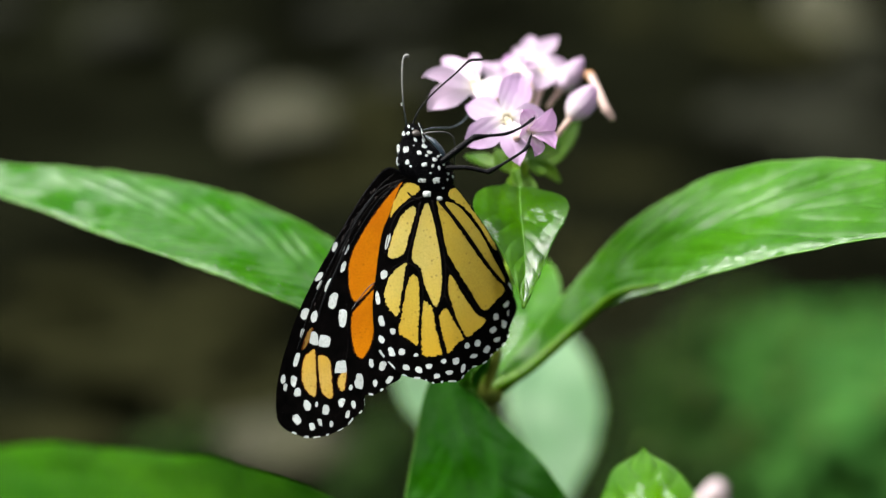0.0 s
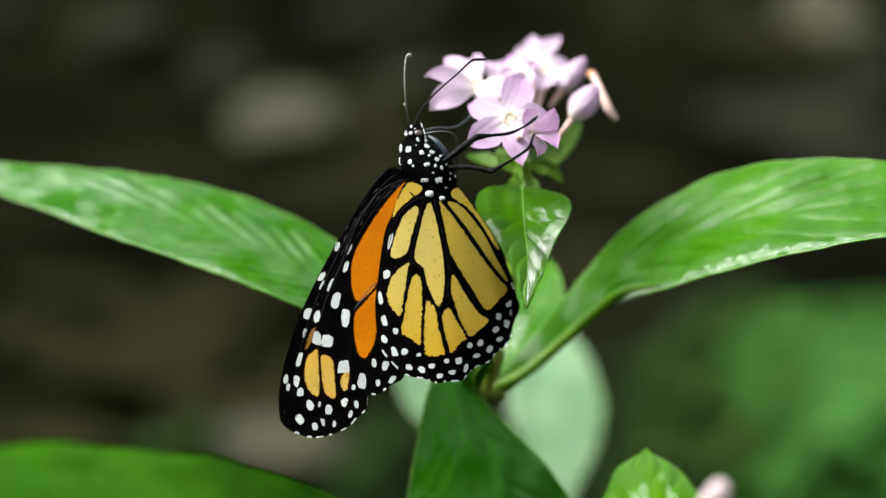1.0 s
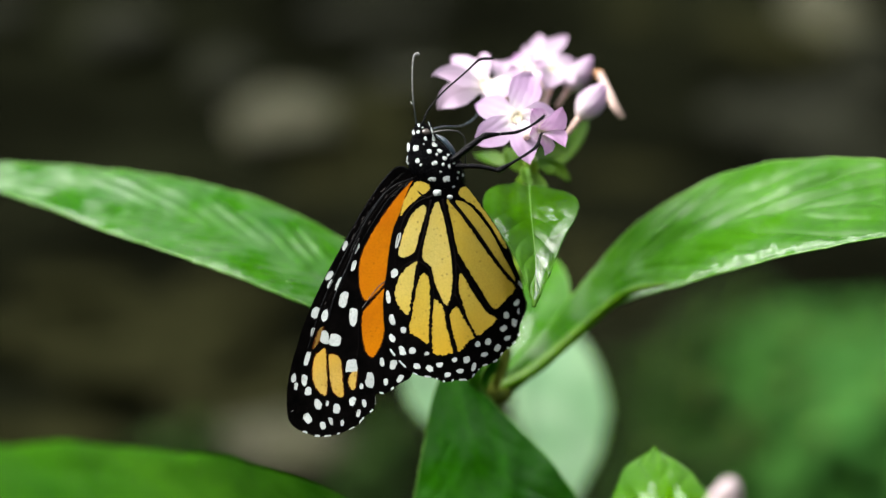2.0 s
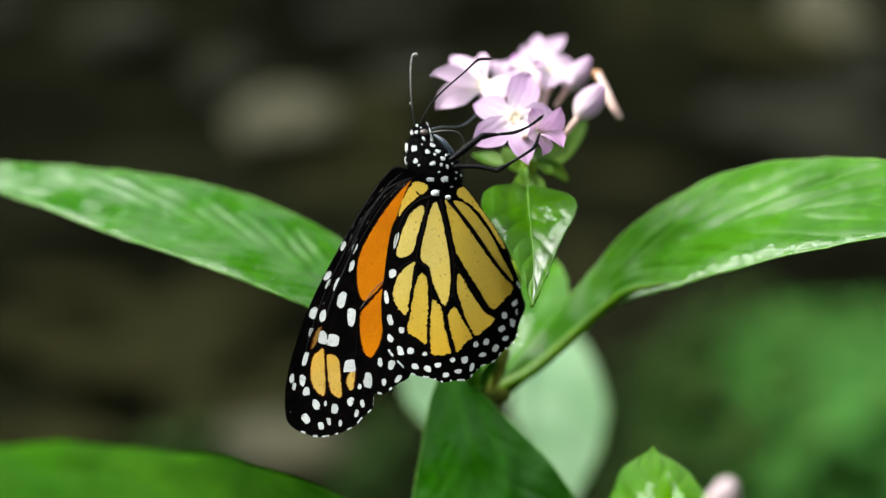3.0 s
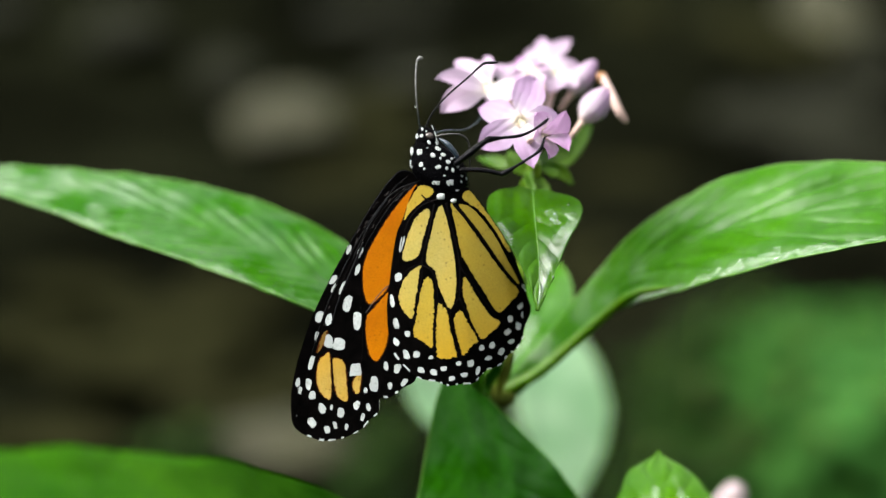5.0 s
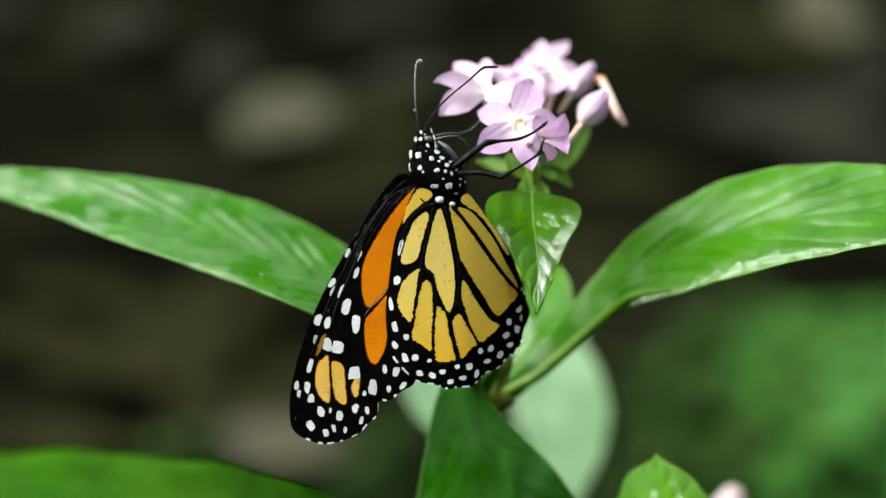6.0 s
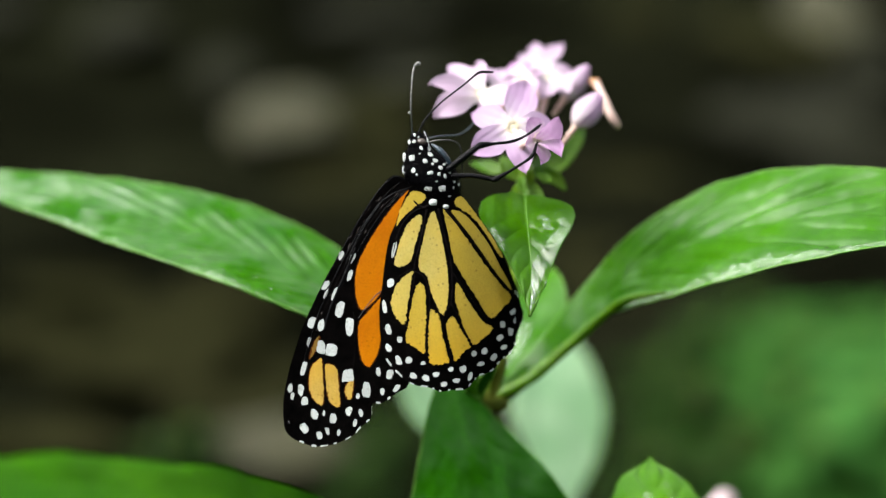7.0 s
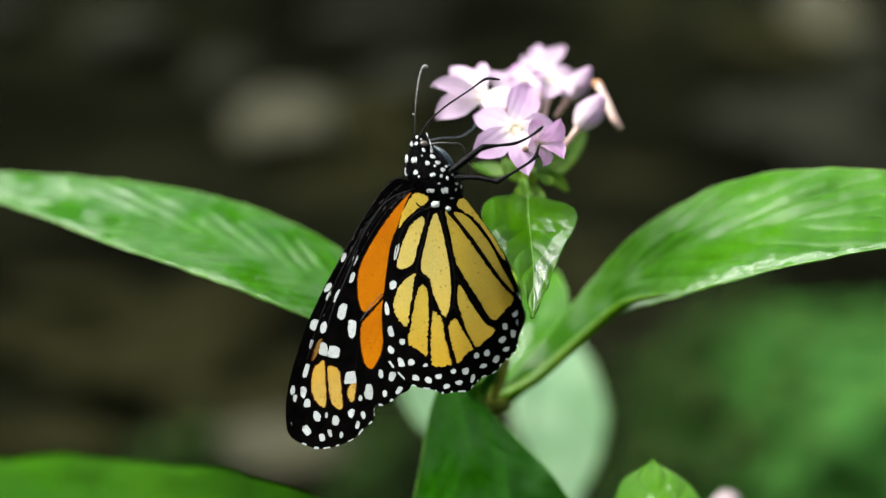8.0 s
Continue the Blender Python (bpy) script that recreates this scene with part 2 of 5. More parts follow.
# Near-black: the shade under the vegetation is put into the soil's colour.
SOIL = Shade("soil_with_shade")
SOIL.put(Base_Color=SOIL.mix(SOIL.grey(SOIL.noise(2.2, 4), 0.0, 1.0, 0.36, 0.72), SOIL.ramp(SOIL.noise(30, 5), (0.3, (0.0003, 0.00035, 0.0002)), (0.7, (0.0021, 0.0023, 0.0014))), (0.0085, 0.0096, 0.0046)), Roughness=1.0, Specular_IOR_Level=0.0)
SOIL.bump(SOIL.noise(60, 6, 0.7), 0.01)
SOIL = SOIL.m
STONE = simple("tan_stone", (0.0168, 0.0168, 0.0076), (0.032, 0.0322, 0.0146), 25, 0.9, 0.004, 60, Specular_IOR_Level=0.2)
STONE_DARK = simple("dull_stone", (0.005, 0.0056, 0.003), (0.0115, 0.0122, 0.0066), 25, 0.9, 0.004, 60, Specular_IOR_Level=0.05)
# For flat pieces added where the blurred background has lighter brown patches.
PATCH_BROWN = simple("brown_patch", (0.0062, 0.0065, 0.0026), (0.0128, 0.0132, 0.0053), 25, 0.95, 0.004, 60, Specular_IOR_Level=0.0)
SURROUND = simple("surround_green", (0.01, 0.02, 0.006), (0.03, 0.05, 0.012), 6, 1.0, 0.05, 20, Specular_IOR_Level=0.1)
WATER = Shade("water_drop").put(Base_Color=(0.9, 0.95, 0.9), Roughness=0.05, Transmission_Weight=0.85, IOR=1.33).m
def film_material():
    """A thin sheet of clear water: only its gloss shows."""
    s = Shade("water_film")
    clear = s.t.nodes.new("ShaderNodeBsdfTransparent")
    gloss = s.node("ShaderNodeBsdfGlossy", Roughness=0.3)
    n = s.node("ShaderNodeBump", Strength=0.1, Distance=0.0001)
    s.link(s.noise(900, 3), n.inputs["Height"])
    s.link(n.outputs["Normal"], gloss.inputs["Normal"])
    edge = s.node("ShaderNodeFresnel", IOR=1.5)
    mx = s.t.nodes.new("ShaderNodeMixShader")
    s.link(edge.outputs[0], mx.inputs[0])
    s.link(clear.outputs[0], mx.inputs[1])
    s.link(gloss.outputs[0], mx.inputs[2])
    s.link(mx.outputs[0], s.t.nodes["Material Output"].inputs["Surface"])
    return s.m


WATER_FILM = film_material()


def dew_sheen_material():
    """Fine droplets that lie close together and scatter the light; also used as painted leaf sheen."""
    s = Shade("dew")
    clear = s.t.nodes.new("ShaderNodeBsdfTransparent")
    s.put(Base_Color=(0.42, 0.55, 0.38), Roughness=0.25)
    s.bump(s.noise(1600, 3, 0.7), 0.0006)
    mx = s.t.nodes.new("ShaderNodeMixShader")
    s.link(s.grey(s.noise(1100, 4, 0.75), 0.0, 0.62, 0.4, 0.68), mx.inputs[0])
    s.link(clear.outputs[0], mx.inputs[1])
    s.link(s.b.outputs[0], mx.inputs[2])
    s.link(mx.outputs[0], s.t.nodes["Material Output"].inputs["Surface"])
    return s.m


DEW_SHEEN = dew_sheen_material()
CELL_DULL = scale_material("wing_cell_brown", (0.14, 0.085, 0.02), (0.24, 0.15, 0.04), (0.04, 0.02, 0.0), 0.3)
CELL_RUST = scale_material("wing_cell_rust", (0.035, 0.009, 0.0), (0.1, 0.026, 0.0), (0.01, 0.003, 0.0), 0.3)


# ---------- building tools ----------
def at(u, v, w):
    """World place of a point u mm right, v mm up and w mm beyond the butterfly, as the camera stands."""
    return CENTRE + (RIGHT * u + RISE * v + AHEAD * w) * 0.001


def heading(u, v, w):
    return (RIGHT * u + RISE * v + AHEAD * w).normalized()


def smooth_faces(bm):
    for f in bm.faces:
        f.smooth = True


def mesh_of(name, bm, material):
    me = bpy.data.meshes.new(name)
    smooth_faces(bm)
    bm.to_mesh(me)
    bm.free()
    me.materials.append(material)
    return me


def part(name, bm, material, parent, label="", own=None):
    """Links bm as one mesh under parent. own: pose in the parent's space; without it the mesh is in the parent's space."""
    ob = new(name, mesh_of(name, bm, material) if isinstance(bm, bmesh.types.BMesh) else bm)
    ob.parent = parent
    if own is not None:
        ob.matrix_basis = own
    return tagged(ob, label)


def shifted(bm, origin):
    bmesh.ops.translate(bm, vec=-Vector(origin), verts=bm.verts)
    return bm


def bezier(ctrl, t):
    p = [Vector(c) for c in ctrl]
    while len(p) > 1:
        p = [a.lerp(b, t) for a, b in zip(p, p[1:])]
    return p[0]


def catmull(pts, per=6, closed=False):
    """A smooth line through points of two or three numbers."""
    pts = [Vector(p) for p in pts]
    n, out = len(pts), []
    for i in range(n if closed else n - 1):
        if closed:
            a, b, c, d = (pts[(i + k) % n] for k in (-1, 0, 1, 2))
        else:
            a, b, c, d = pts[max(i - 1, 0)], pts[i], pts[i + 1], pts[min(i + 2, n - 1)]
        for k in range(per):
            t = k / per
            out.append(0.5 * (2 * b + (c - a) * t + (2 * a - 5 * b + 4 * c - d) * t * t + (3 * b - a - 3 * c + d) * t ** 3))
    if not closed:
        out.append(pts[-1].copy())
    return out


def tube(bm, pts, radii, sides=8):
    """A swept tube with rounded ends through pts (Vectors); radii one number for each point."""
    rings, up = [], None
    n = len(pts)
    for i, p in enumerate(pts):
        tan = (pts[min(i + 1, n - 1)] - pts[max(i - 1, 0)]).normalized()
        if up is None:
            up = tan.orthogonal().normalized()
        up = (up - tan * up.dot(tan)).normalized()
        side = tan.cross(up)
        rings.append([bm.verts.new(p + (up * math.cos(a) + side * math.sin(a)) * radii[i]) for a in (2 * math.pi * k / sides for k in range(sides))])
    for r0, r1 in zip(rings, rings[1:]):
        for k in range(sides):
            bm.faces.new((r0[k], r0[(k + 1) % sides], r1[(k + 1) % sides], r1[k]))
    a = bm.verts.new(pts[0] - (pts[1] - pts[0]).normalized() * radii[0] * 0.6)
    b = bm.verts.new(pts[-1] + (pts[-1] - pts[-2]).normalized() * radii[-1] * 0.6)
    for k in range(sides):
        bm.faces.new((a, rings[0][(k + 1) % sides], rings[0][k]))
        bm.faces.new((b, rings[-1][k], rings[-1][(k + 1) % sides]))
    return bm


def spread(values, n):
    """n numbers evenly along the given ones."""
    return [float(x) for x in np.interp(np.linspace(0, 1, n), np.linspace(0, 1, len(values)), values)]


def smooth_step(values, t):
    """A smooth value between evenly spaced ones."""
    x = t * (len(values) - 1)
    i = min(int(x), len(values) - 2)
    a, b, c, d = values[max(i - 1, 0)], values[i], values[i + 1], values[min(i + 2, len(values) - 1)]
    k = x - i
    return max(0.0, 0.5 * (2 * b + (c - a) * k + (2 * a - 5 * b + 4 * c - d) * k * k + (3 * b - a - 3 * c + d) * k ** 3))


def leaf_mesh(ctrl, half, side0, side1, fold=0.25, wave=0.2, veins=20, rows=150, cols=28, seed=0, quilt=0.35, lean=1.9, plain_to=0.0, shape=None, lumps=0.3, fold_far=None, rib_up=0.0, rib_r=1.0):
    """A blade about a curved midrib, in millimetres of the view's space turned to world metres. Returns the blade and its midrib."""
    rng = random.Random(seed)
    ph = [rng.uniform(0, 6.28) for _ in range(4)]
    blade, rib = bmesh.new(), bmesh.new()
    s0, s1 = Vector(side0).normalized(), Vector(side1).normalized()
    grid, mids = [], []
    for i in range(rows + 1):
        t = i / rows
        m = bezier(ctrl, t)
        tan = (bezier(ctrl, min(1, t + 0.01)) - bezier(ctrl, max(0, t - 0.01))).normalized()
        s = s0.lerp(s1, t)
        s = (s - tan * s.dot(tan)).normalized()
        nor = s.cross(tan).normalized()
        if nor.y - 0.4 * nor.z < 0:
            nor = -nor
        wide = half * t ** 0.75 * (1 - t ** 2.2) ** 0.85 * 1.45 + 0.15
        if shape:
            wide = half * smooth_step(shape, t) + 0.1
        line = []
        for j in range(cols + 1):
            q = 2 * j / cols - 1
            edge = 1 + 0.02 * noise.noise((t * 7, q, seed)) + 0.012 * noise.noise((t * 23, q, seed + 4))
            k = (t * veins * 1.3 - abs(q) * lean + 0.15 * math.sin(5 * t + 3 * q)) % 1.0
            puff = (0.6 + 0.8 * noise.noise((t * 9, q * 3, seed))) * (math.sin(math.pi * k) ** 0.55 - 0.6) * (1 - abs(q) ** 3) * min(1, 9 * t * t) * min(1, max(0.12, (t - plain_to) * 7 + 0.6)) * quilt * abs(q) ** 0.4
            lift = (fold * abs(q) ** 1.4 if q < 0 or fold_far is None else fold_far * (0.3 + t) * q ** 1.8) * wide
            lift += wave * abs(q) ** 2 * math.sin(9 * t + ph[2] + (2 if q > 0 else 0)) + 0.4 * wave * math.sin(4 * t + ph[3])
            lift += lumps * noise.noise((m.x * 0.16, q * wide * 0.16, seed + 2)) + 0.5 * lumps * noise.noise((m.x * 0.4, q * wide * 0.4, seed + 6))
            p = m + s * q * wide * edge + nor * (lift + puff - 0.12 * min(1, wide / 8) * math.exp(-((q * wide / 0.9) ** 2)))
            line.append(blade.verts.new(at(*p)))
        grid.append(line)
        mids.append(at(*(m + nor * (rib_up or -(0.5 + 2.2 * lumps + 0.8 * quilt)))))
    for a, b in zip(grid, grid[1:]):
        for j in range(cols):
            blade.faces.new((a[j], a[j + 1], b[j + 1], b[j]))
    blade.normal_update()
    if sum((f.normal.dot(AHEAD) for f in blade.faces), 0.0) > 0:
        bmesh.ops.reverse_faces(blade, faces=blade.faces)
    radii = spread([0.0009, 0.0007, 0.00045, 0.0002], len(mids))
    tube(rib, mids, [r * rib_r * min(1.4, half / 22 + 0.25) for r in radii], 8)
    rim = [l[0].co.copy() for l in grid] + [l[-1].co.copy() for l in reversed(grid)]
    return blade, rib, rim


def thick(ob, mm):
    mod = ob.modifiers.new("thickness", "SOLIDIFY")
    mod.thickness, mod.offset = mm * 0.001, -1
    return ob


def water_sheet(me, cols, t0, t1, q0, q1, lift, seed, pool=0.0):
    """Standing water on a leaf: the blade's own form, levelled and raised by lift mm, with a ragged edge, and swelling by pool mm towards the far rim. q0, q1: its rims from t0 to t1."""
    co = np.array([v.co for v in me.vertices]).reshape(-1, cols, 3)
    no = np.array([v.normal for v in me.vertices]).reshape(-1, cols, 3)
    no[(no @ np.array(AHEAD)) > 0] *= -1
    even = co.copy()
    for _ in range(40):
        even[1:-1] = (even[:-2] + even[1:-1] * 2 + even[2:]) / 4
        even[:, 1:-1] = (even[:, :-2] + even[:, 1:-1] * 2 + even[:, 2:]) / 4
    even = np.where(((even - co) * no).sum(2, keepdims=True) > 0, even, co)
    n = len(co) - 1
    bm, made = bmesh.new(), {}

    def inside(i, j):
        k = (i / n - t0) / (t1 - t0)
        if not 0 < k < 1:
            return False
        lo, hi = smooth_q(q0, k), smooth_q(q1, k)
        q = 2 * j / (cols - 1) - 1
        rag = 0.1 * noise.noise((i * 0.23, j * 0.23, seed)) + 0.08 * noise.noise((i * 0.7, j * 0.7, seed + 3))
        return lo - rag < q < hi + rag

    for i in range(n):
        for j in range(cols - 1):
            cell = [(i, j), (i + 1, j), (i + 1, j + 1), (i, j + 1)]
            if all(inside(*c) for c in cell):
                for c in cell:
                    if c not in made:
                        k = (c[0] / n - t0) / (t1 - t0)
                        lo, hi = smooth_q(q0, k), smooth_q(q1, k)
                        swell = pool * min(1.0, max(0.0, (2 * c[1] / (cols - 1) - 1 - lo) / max(hi - lo, 0.1)))
                        made[c] = bm.verts.new(even[c] + no[c] * (lift + swell) * 0.001)
                bm.faces.new([made[c] for c in cell])
    return bm


def smooth_q(values, k):
    return float(np.interp(k, np.linspace(0, 1, len(values)), values))


def add_leaf(plant, origin, material, label, *args, petiole=None, mm=0.35, rib_material=None, margin=None, wet=0, wet_side=-1, bead_spread=1.5, beads=70, film=None, **more):
    blade, rib, rim = leaf_mesh(*args, **more)
    ob = thick(part("leaf", shifted(blade, origin), material, plant, label), mm)
    part("midrib", shifted(rib, origin), rib_material or material, ob)
    part("leaf_margin", shifted(tube(bmesh.new(), rim, [0.00008] * len(rim), 6), origin), margin or VEIN, ob, "thin pale leaf margin")
    if wet:
        ball = bmesh.new()
        bmesh.ops.create_icosphere(ball, subdivisions=1, radius=1)
        ball_v, ball_f = [v.co.copy() for v in ball.verts], [[v.index for v in f.verts] for f in ball.faces]
        ball.free()
        rng = random.Random(wet)
        vs = ob.data.vertices
        cols = more.get("cols", 28) + 1
        verts, faces = [], []
        for _ in range(beads):
            j = min(1 + int(abs(rng.gauss(0, bead_spread)) * cols / 29), cols - 2)
            i = rng.randrange(16, len(vs) // cols - 6) * cols + (j if wet_side < 0 else cols - 1 - j)
            n = vs[i].normal
            r = rng.uniform(0.00007, 0.00021)
            q = vs[i].co + Vector((rng.uniform(-1, 1), rng.uniform(-1, 1), 0)) * 0.0004
            q -= n * (q - vs[i].co).dot(n)
            m = Matrix.Translation(q) @ n.to_track_quat("Z", "Y").to_matrix().to_4x4() @ Matrix.Diagonal((r * rng.uniform(0.9, 2), r, r * 0.6, 1))
            faces += [[len(verts) + k for k in f] for f in ball_f]
            verts += [m @ v for v in ball_v]
        me = bpy.data.meshes.new("water_beads")
        me.from_pydata(verts, [], faces)
        me.materials.append(WATER)
        me.shade_smooth()
        tagged(part("water_beads", me, None, ob, "clear beads of water"), kind="stuff")
    for k, (t0, t1, q0, q1, lift, water, *pool) in enumerate(film or ()):
        sheet = water_sheet(ob.data, more.get("cols", 28) + 1, t0, t1, q0, q1, lift, len(label) + k, *pool)
        if water is DEW_SHEEN:
            part("dew", sheet, water, ob, "fine droplets and painted whitish sheen on the leaf")
        else:
            part("water_film", sheet, water, ob, "thin glistening film of water")
    if petiole:
        pts = catmull([at(*p) for p in petiole], 8)
        bm = tube(bmesh.new(), pts, spread([0.0012, 0.0012, 0.0011, 0.0009, 0.0002], len(pts)), 10)
        part("petiole", shifted(bm, origin), STALK, ob, "yellow-green leaf stalk")
    return ob


# ---------- ground ----------
def build_ground():
    bm = bmesh.new()
    n = 170
    xs = [math.sinh((i / n * 2 - 1) * 6.2) * 0.25 for i in range(n + 1)]
    rows = []
    for y in xs:
        rows.append([])
        for x in xs:
            fade = 1 / (1 + (x * x + (y - 1) ** 2) / 60)
            h = fade * (0.05 * noise.noise((x * 1.3, y * 1.3, 3)) + 0.02 * noise.noise((x * 6, y * 6, 8)) + 0.008 * noise.noise((x * 20, y * 20, 5))) - 0.03
            rows[-1].append(bm.verts.new((x, y + 1.2, h)))
    for a, b in zip(rows, rows[1:]):
        for i in range(n):
            bm.faces.new((a[i], a[i + 1], b[i + 1], b[i]))
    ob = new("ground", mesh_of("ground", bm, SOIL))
    tagged(ob, "bare soil under the plants, painted dark for their shade", "ground", kind="structure")


def build_surround():
    """A plain unseen ring, added all round to darken low reflections."""
    bm = bmesh.new()
    n, rings = 96, []
    for r, z in ((5.2, -0.1), (5.1, 0.8), (5.2, 1.1), (5.4, 1.4), (5.8, 1.45), (6.2, 1.0), (6.3, -0.1)):
        ring = []
        for k in range(n):
            a = 2 * math.pi * k / n
            d = r + 0.25 * noise.noise((math.cos(a) * 6, math.sin(a) * 6, z * 1.5))
            tall = 1.0 + 0.1 * math.sin(3 * a)
            ring.append(bm.verts.new((d * math.cos(a), d * math.sin(a) + 2.4, z * (tall if z > 0 else 1) + (0.3 * noise.noise((math.cos(a) * 5, math.sin(a) * 5, 9)) if z > 1 else 0))))
        rings.append(ring)
    for a, b in zip(rings, rings[1:]):
        for k in range(n):
            bm.faces.new((a[k], b[k], b[(k + 1) % n], a[(k + 1) % n]))
    ob = new("hedge_wall", mesh_of("hedge_wall", bm, SURROUND))
    tagged(ob, "unseen dark green ring added to darken low reflections", "hedge", kind="structure")


def stone(place, size, material, label, seed):
    bm = bmesh.new()
    bmesh.ops.create_icosphere(bm, subdivisions=4, radius=1)
    for v in bm.verts:
        d = 1 + 0.28 * noise.noise(v.co * 1.1 + Vector((seed * 7, 0, 0))) + 0.07 * noise.noise(v.co * 4 + Vector((seed, 3, 0)))
        v.co = Vector((v.co.x * size[0], v.co.y * size[1], v.co.z * size[2])) * d
    ob = new("stone", mesh_of("stone", bm, material))
    ob.location = (*place, size[2] * 0.35 - 0.02)
    tagged(ob, label, "stone", "stones on the soil")


# ---------- butterfly ----------
def ellipse(x, y, a, b, tilt, n=16, seed=0):
    rng = random.Random(seed * 131 + 7)
    c, s = math.cos(radians(tilt)), math.sin(radians(tilt))
    out = []
    power, taper, lean = rng.choice((2, 2.4, 3, 4)), rng.uniform(-0.25, 0.25), rng.uniform(-0.2, 0.2)
    if a >= 0.75 and b < 1.5 * a:
        power, taper, lean = 6, taper * 0.4, lean * 0.5
    for k in range(n):
        g = 2 * math.pi * k / n
        r = (abs(math.cos(g)) ** power + abs(math.sin(g)) ** power) ** (-1 / power) * rng.uniform(0.84, 1.04)
        p, q = r * math.cos(g), r * math.sin(g)
        p, q = a * (p * (1 + taper * q)), b * (q + lean * p)
        out.append(Vector((x + p * c - q * s, y + p * s + q * c)))
    return out


def crosses_itself(loop):
    n = len(loop)
    for i in range(n):
        a, b = loop[i], loop[(i + 1) % n]
        for j in range(i + 2, n):
            if (j + 1) % n != i and geometry.intersect_line_line_2d(a, b, loop[j], loop[(j + 1) % n]):
                return True
    return False


def frayed(pts, amount, seed):
    """A cell's outline with the uneven edge of wing scales."""
    line = catmull(pts, 14, True)
    rng = random.Random(seed)
    teeth = [rng.uniform(-1, 1) for _ in line]
    for size in (amount, amount * 0.7, amount * 0.45, amount * 0.25):
        out = []
        for a, p, b, tooth in zip(line[-1:] + line[:-1], line, line[1:] + line[:1], teeth):
            way = (b - a).normalized()
            off = 0.8 * noise.noise((p.x * 3, p.y * 3, seed)) + 0.45 * tooth * (1.5 if p.length > 19 else 0.8)
            out.append(p + Vector((way.y, -way.x)) * off * size)
        if not crosses_itself(out):
            return out
    return line


def plate(faces, verts, surf, lift, sink, both):
    """Raised thin plate over the triangles faces, with a rim down to the membrane."""
    bm = bmesh.new()
    top = {}

    def v(i):
        if i not in top:
            x, y = verts[i]
            top[i] = bm.verts.new((x, y, surf(x, y) + lift))
        return top[i]

    for f in faces:
        bm.faces.new([v(i) for i in f])
    bmesh.ops.recalc_face_normals(bm, faces=bm.faces)
    if sum(f.normal.z for f in bm.faces) < 0:
        bmesh.ops.reverse_faces(bm, faces=bm.faces)
    if both:
        low = bmesh.ops.duplicate(bm, geom=bm.faces[:] + bm.edges[:] + bm.verts[:])
        bmesh.ops.translate(bm, vec=(0, 0, sink), verts=[g for g in low["geom"] if isinstance(g, bmesh.types.BMVert)])
        bmesh.ops.reverse_faces(bm, faces=[g for g in low["geom"] if isinstance(g, bmesh.types.BMFace)])
    else:
        outer = [e for e in bm.edges if e.is_boundary]
        for e in outer:
            e.smooth = False
        rim = bmesh.ops.extrude_edge_only(bm, edges=outer)
        bmesh.ops.translate(bm, vec=(0, 0, sink), verts=[g for g in rim["geom"] if isinstance(g, bmesh.types.BMVert)])
    bmesh.ops.scale(bm, vec=(0.001, 0.001, 0.001), verts=bm.verts)
    return bm


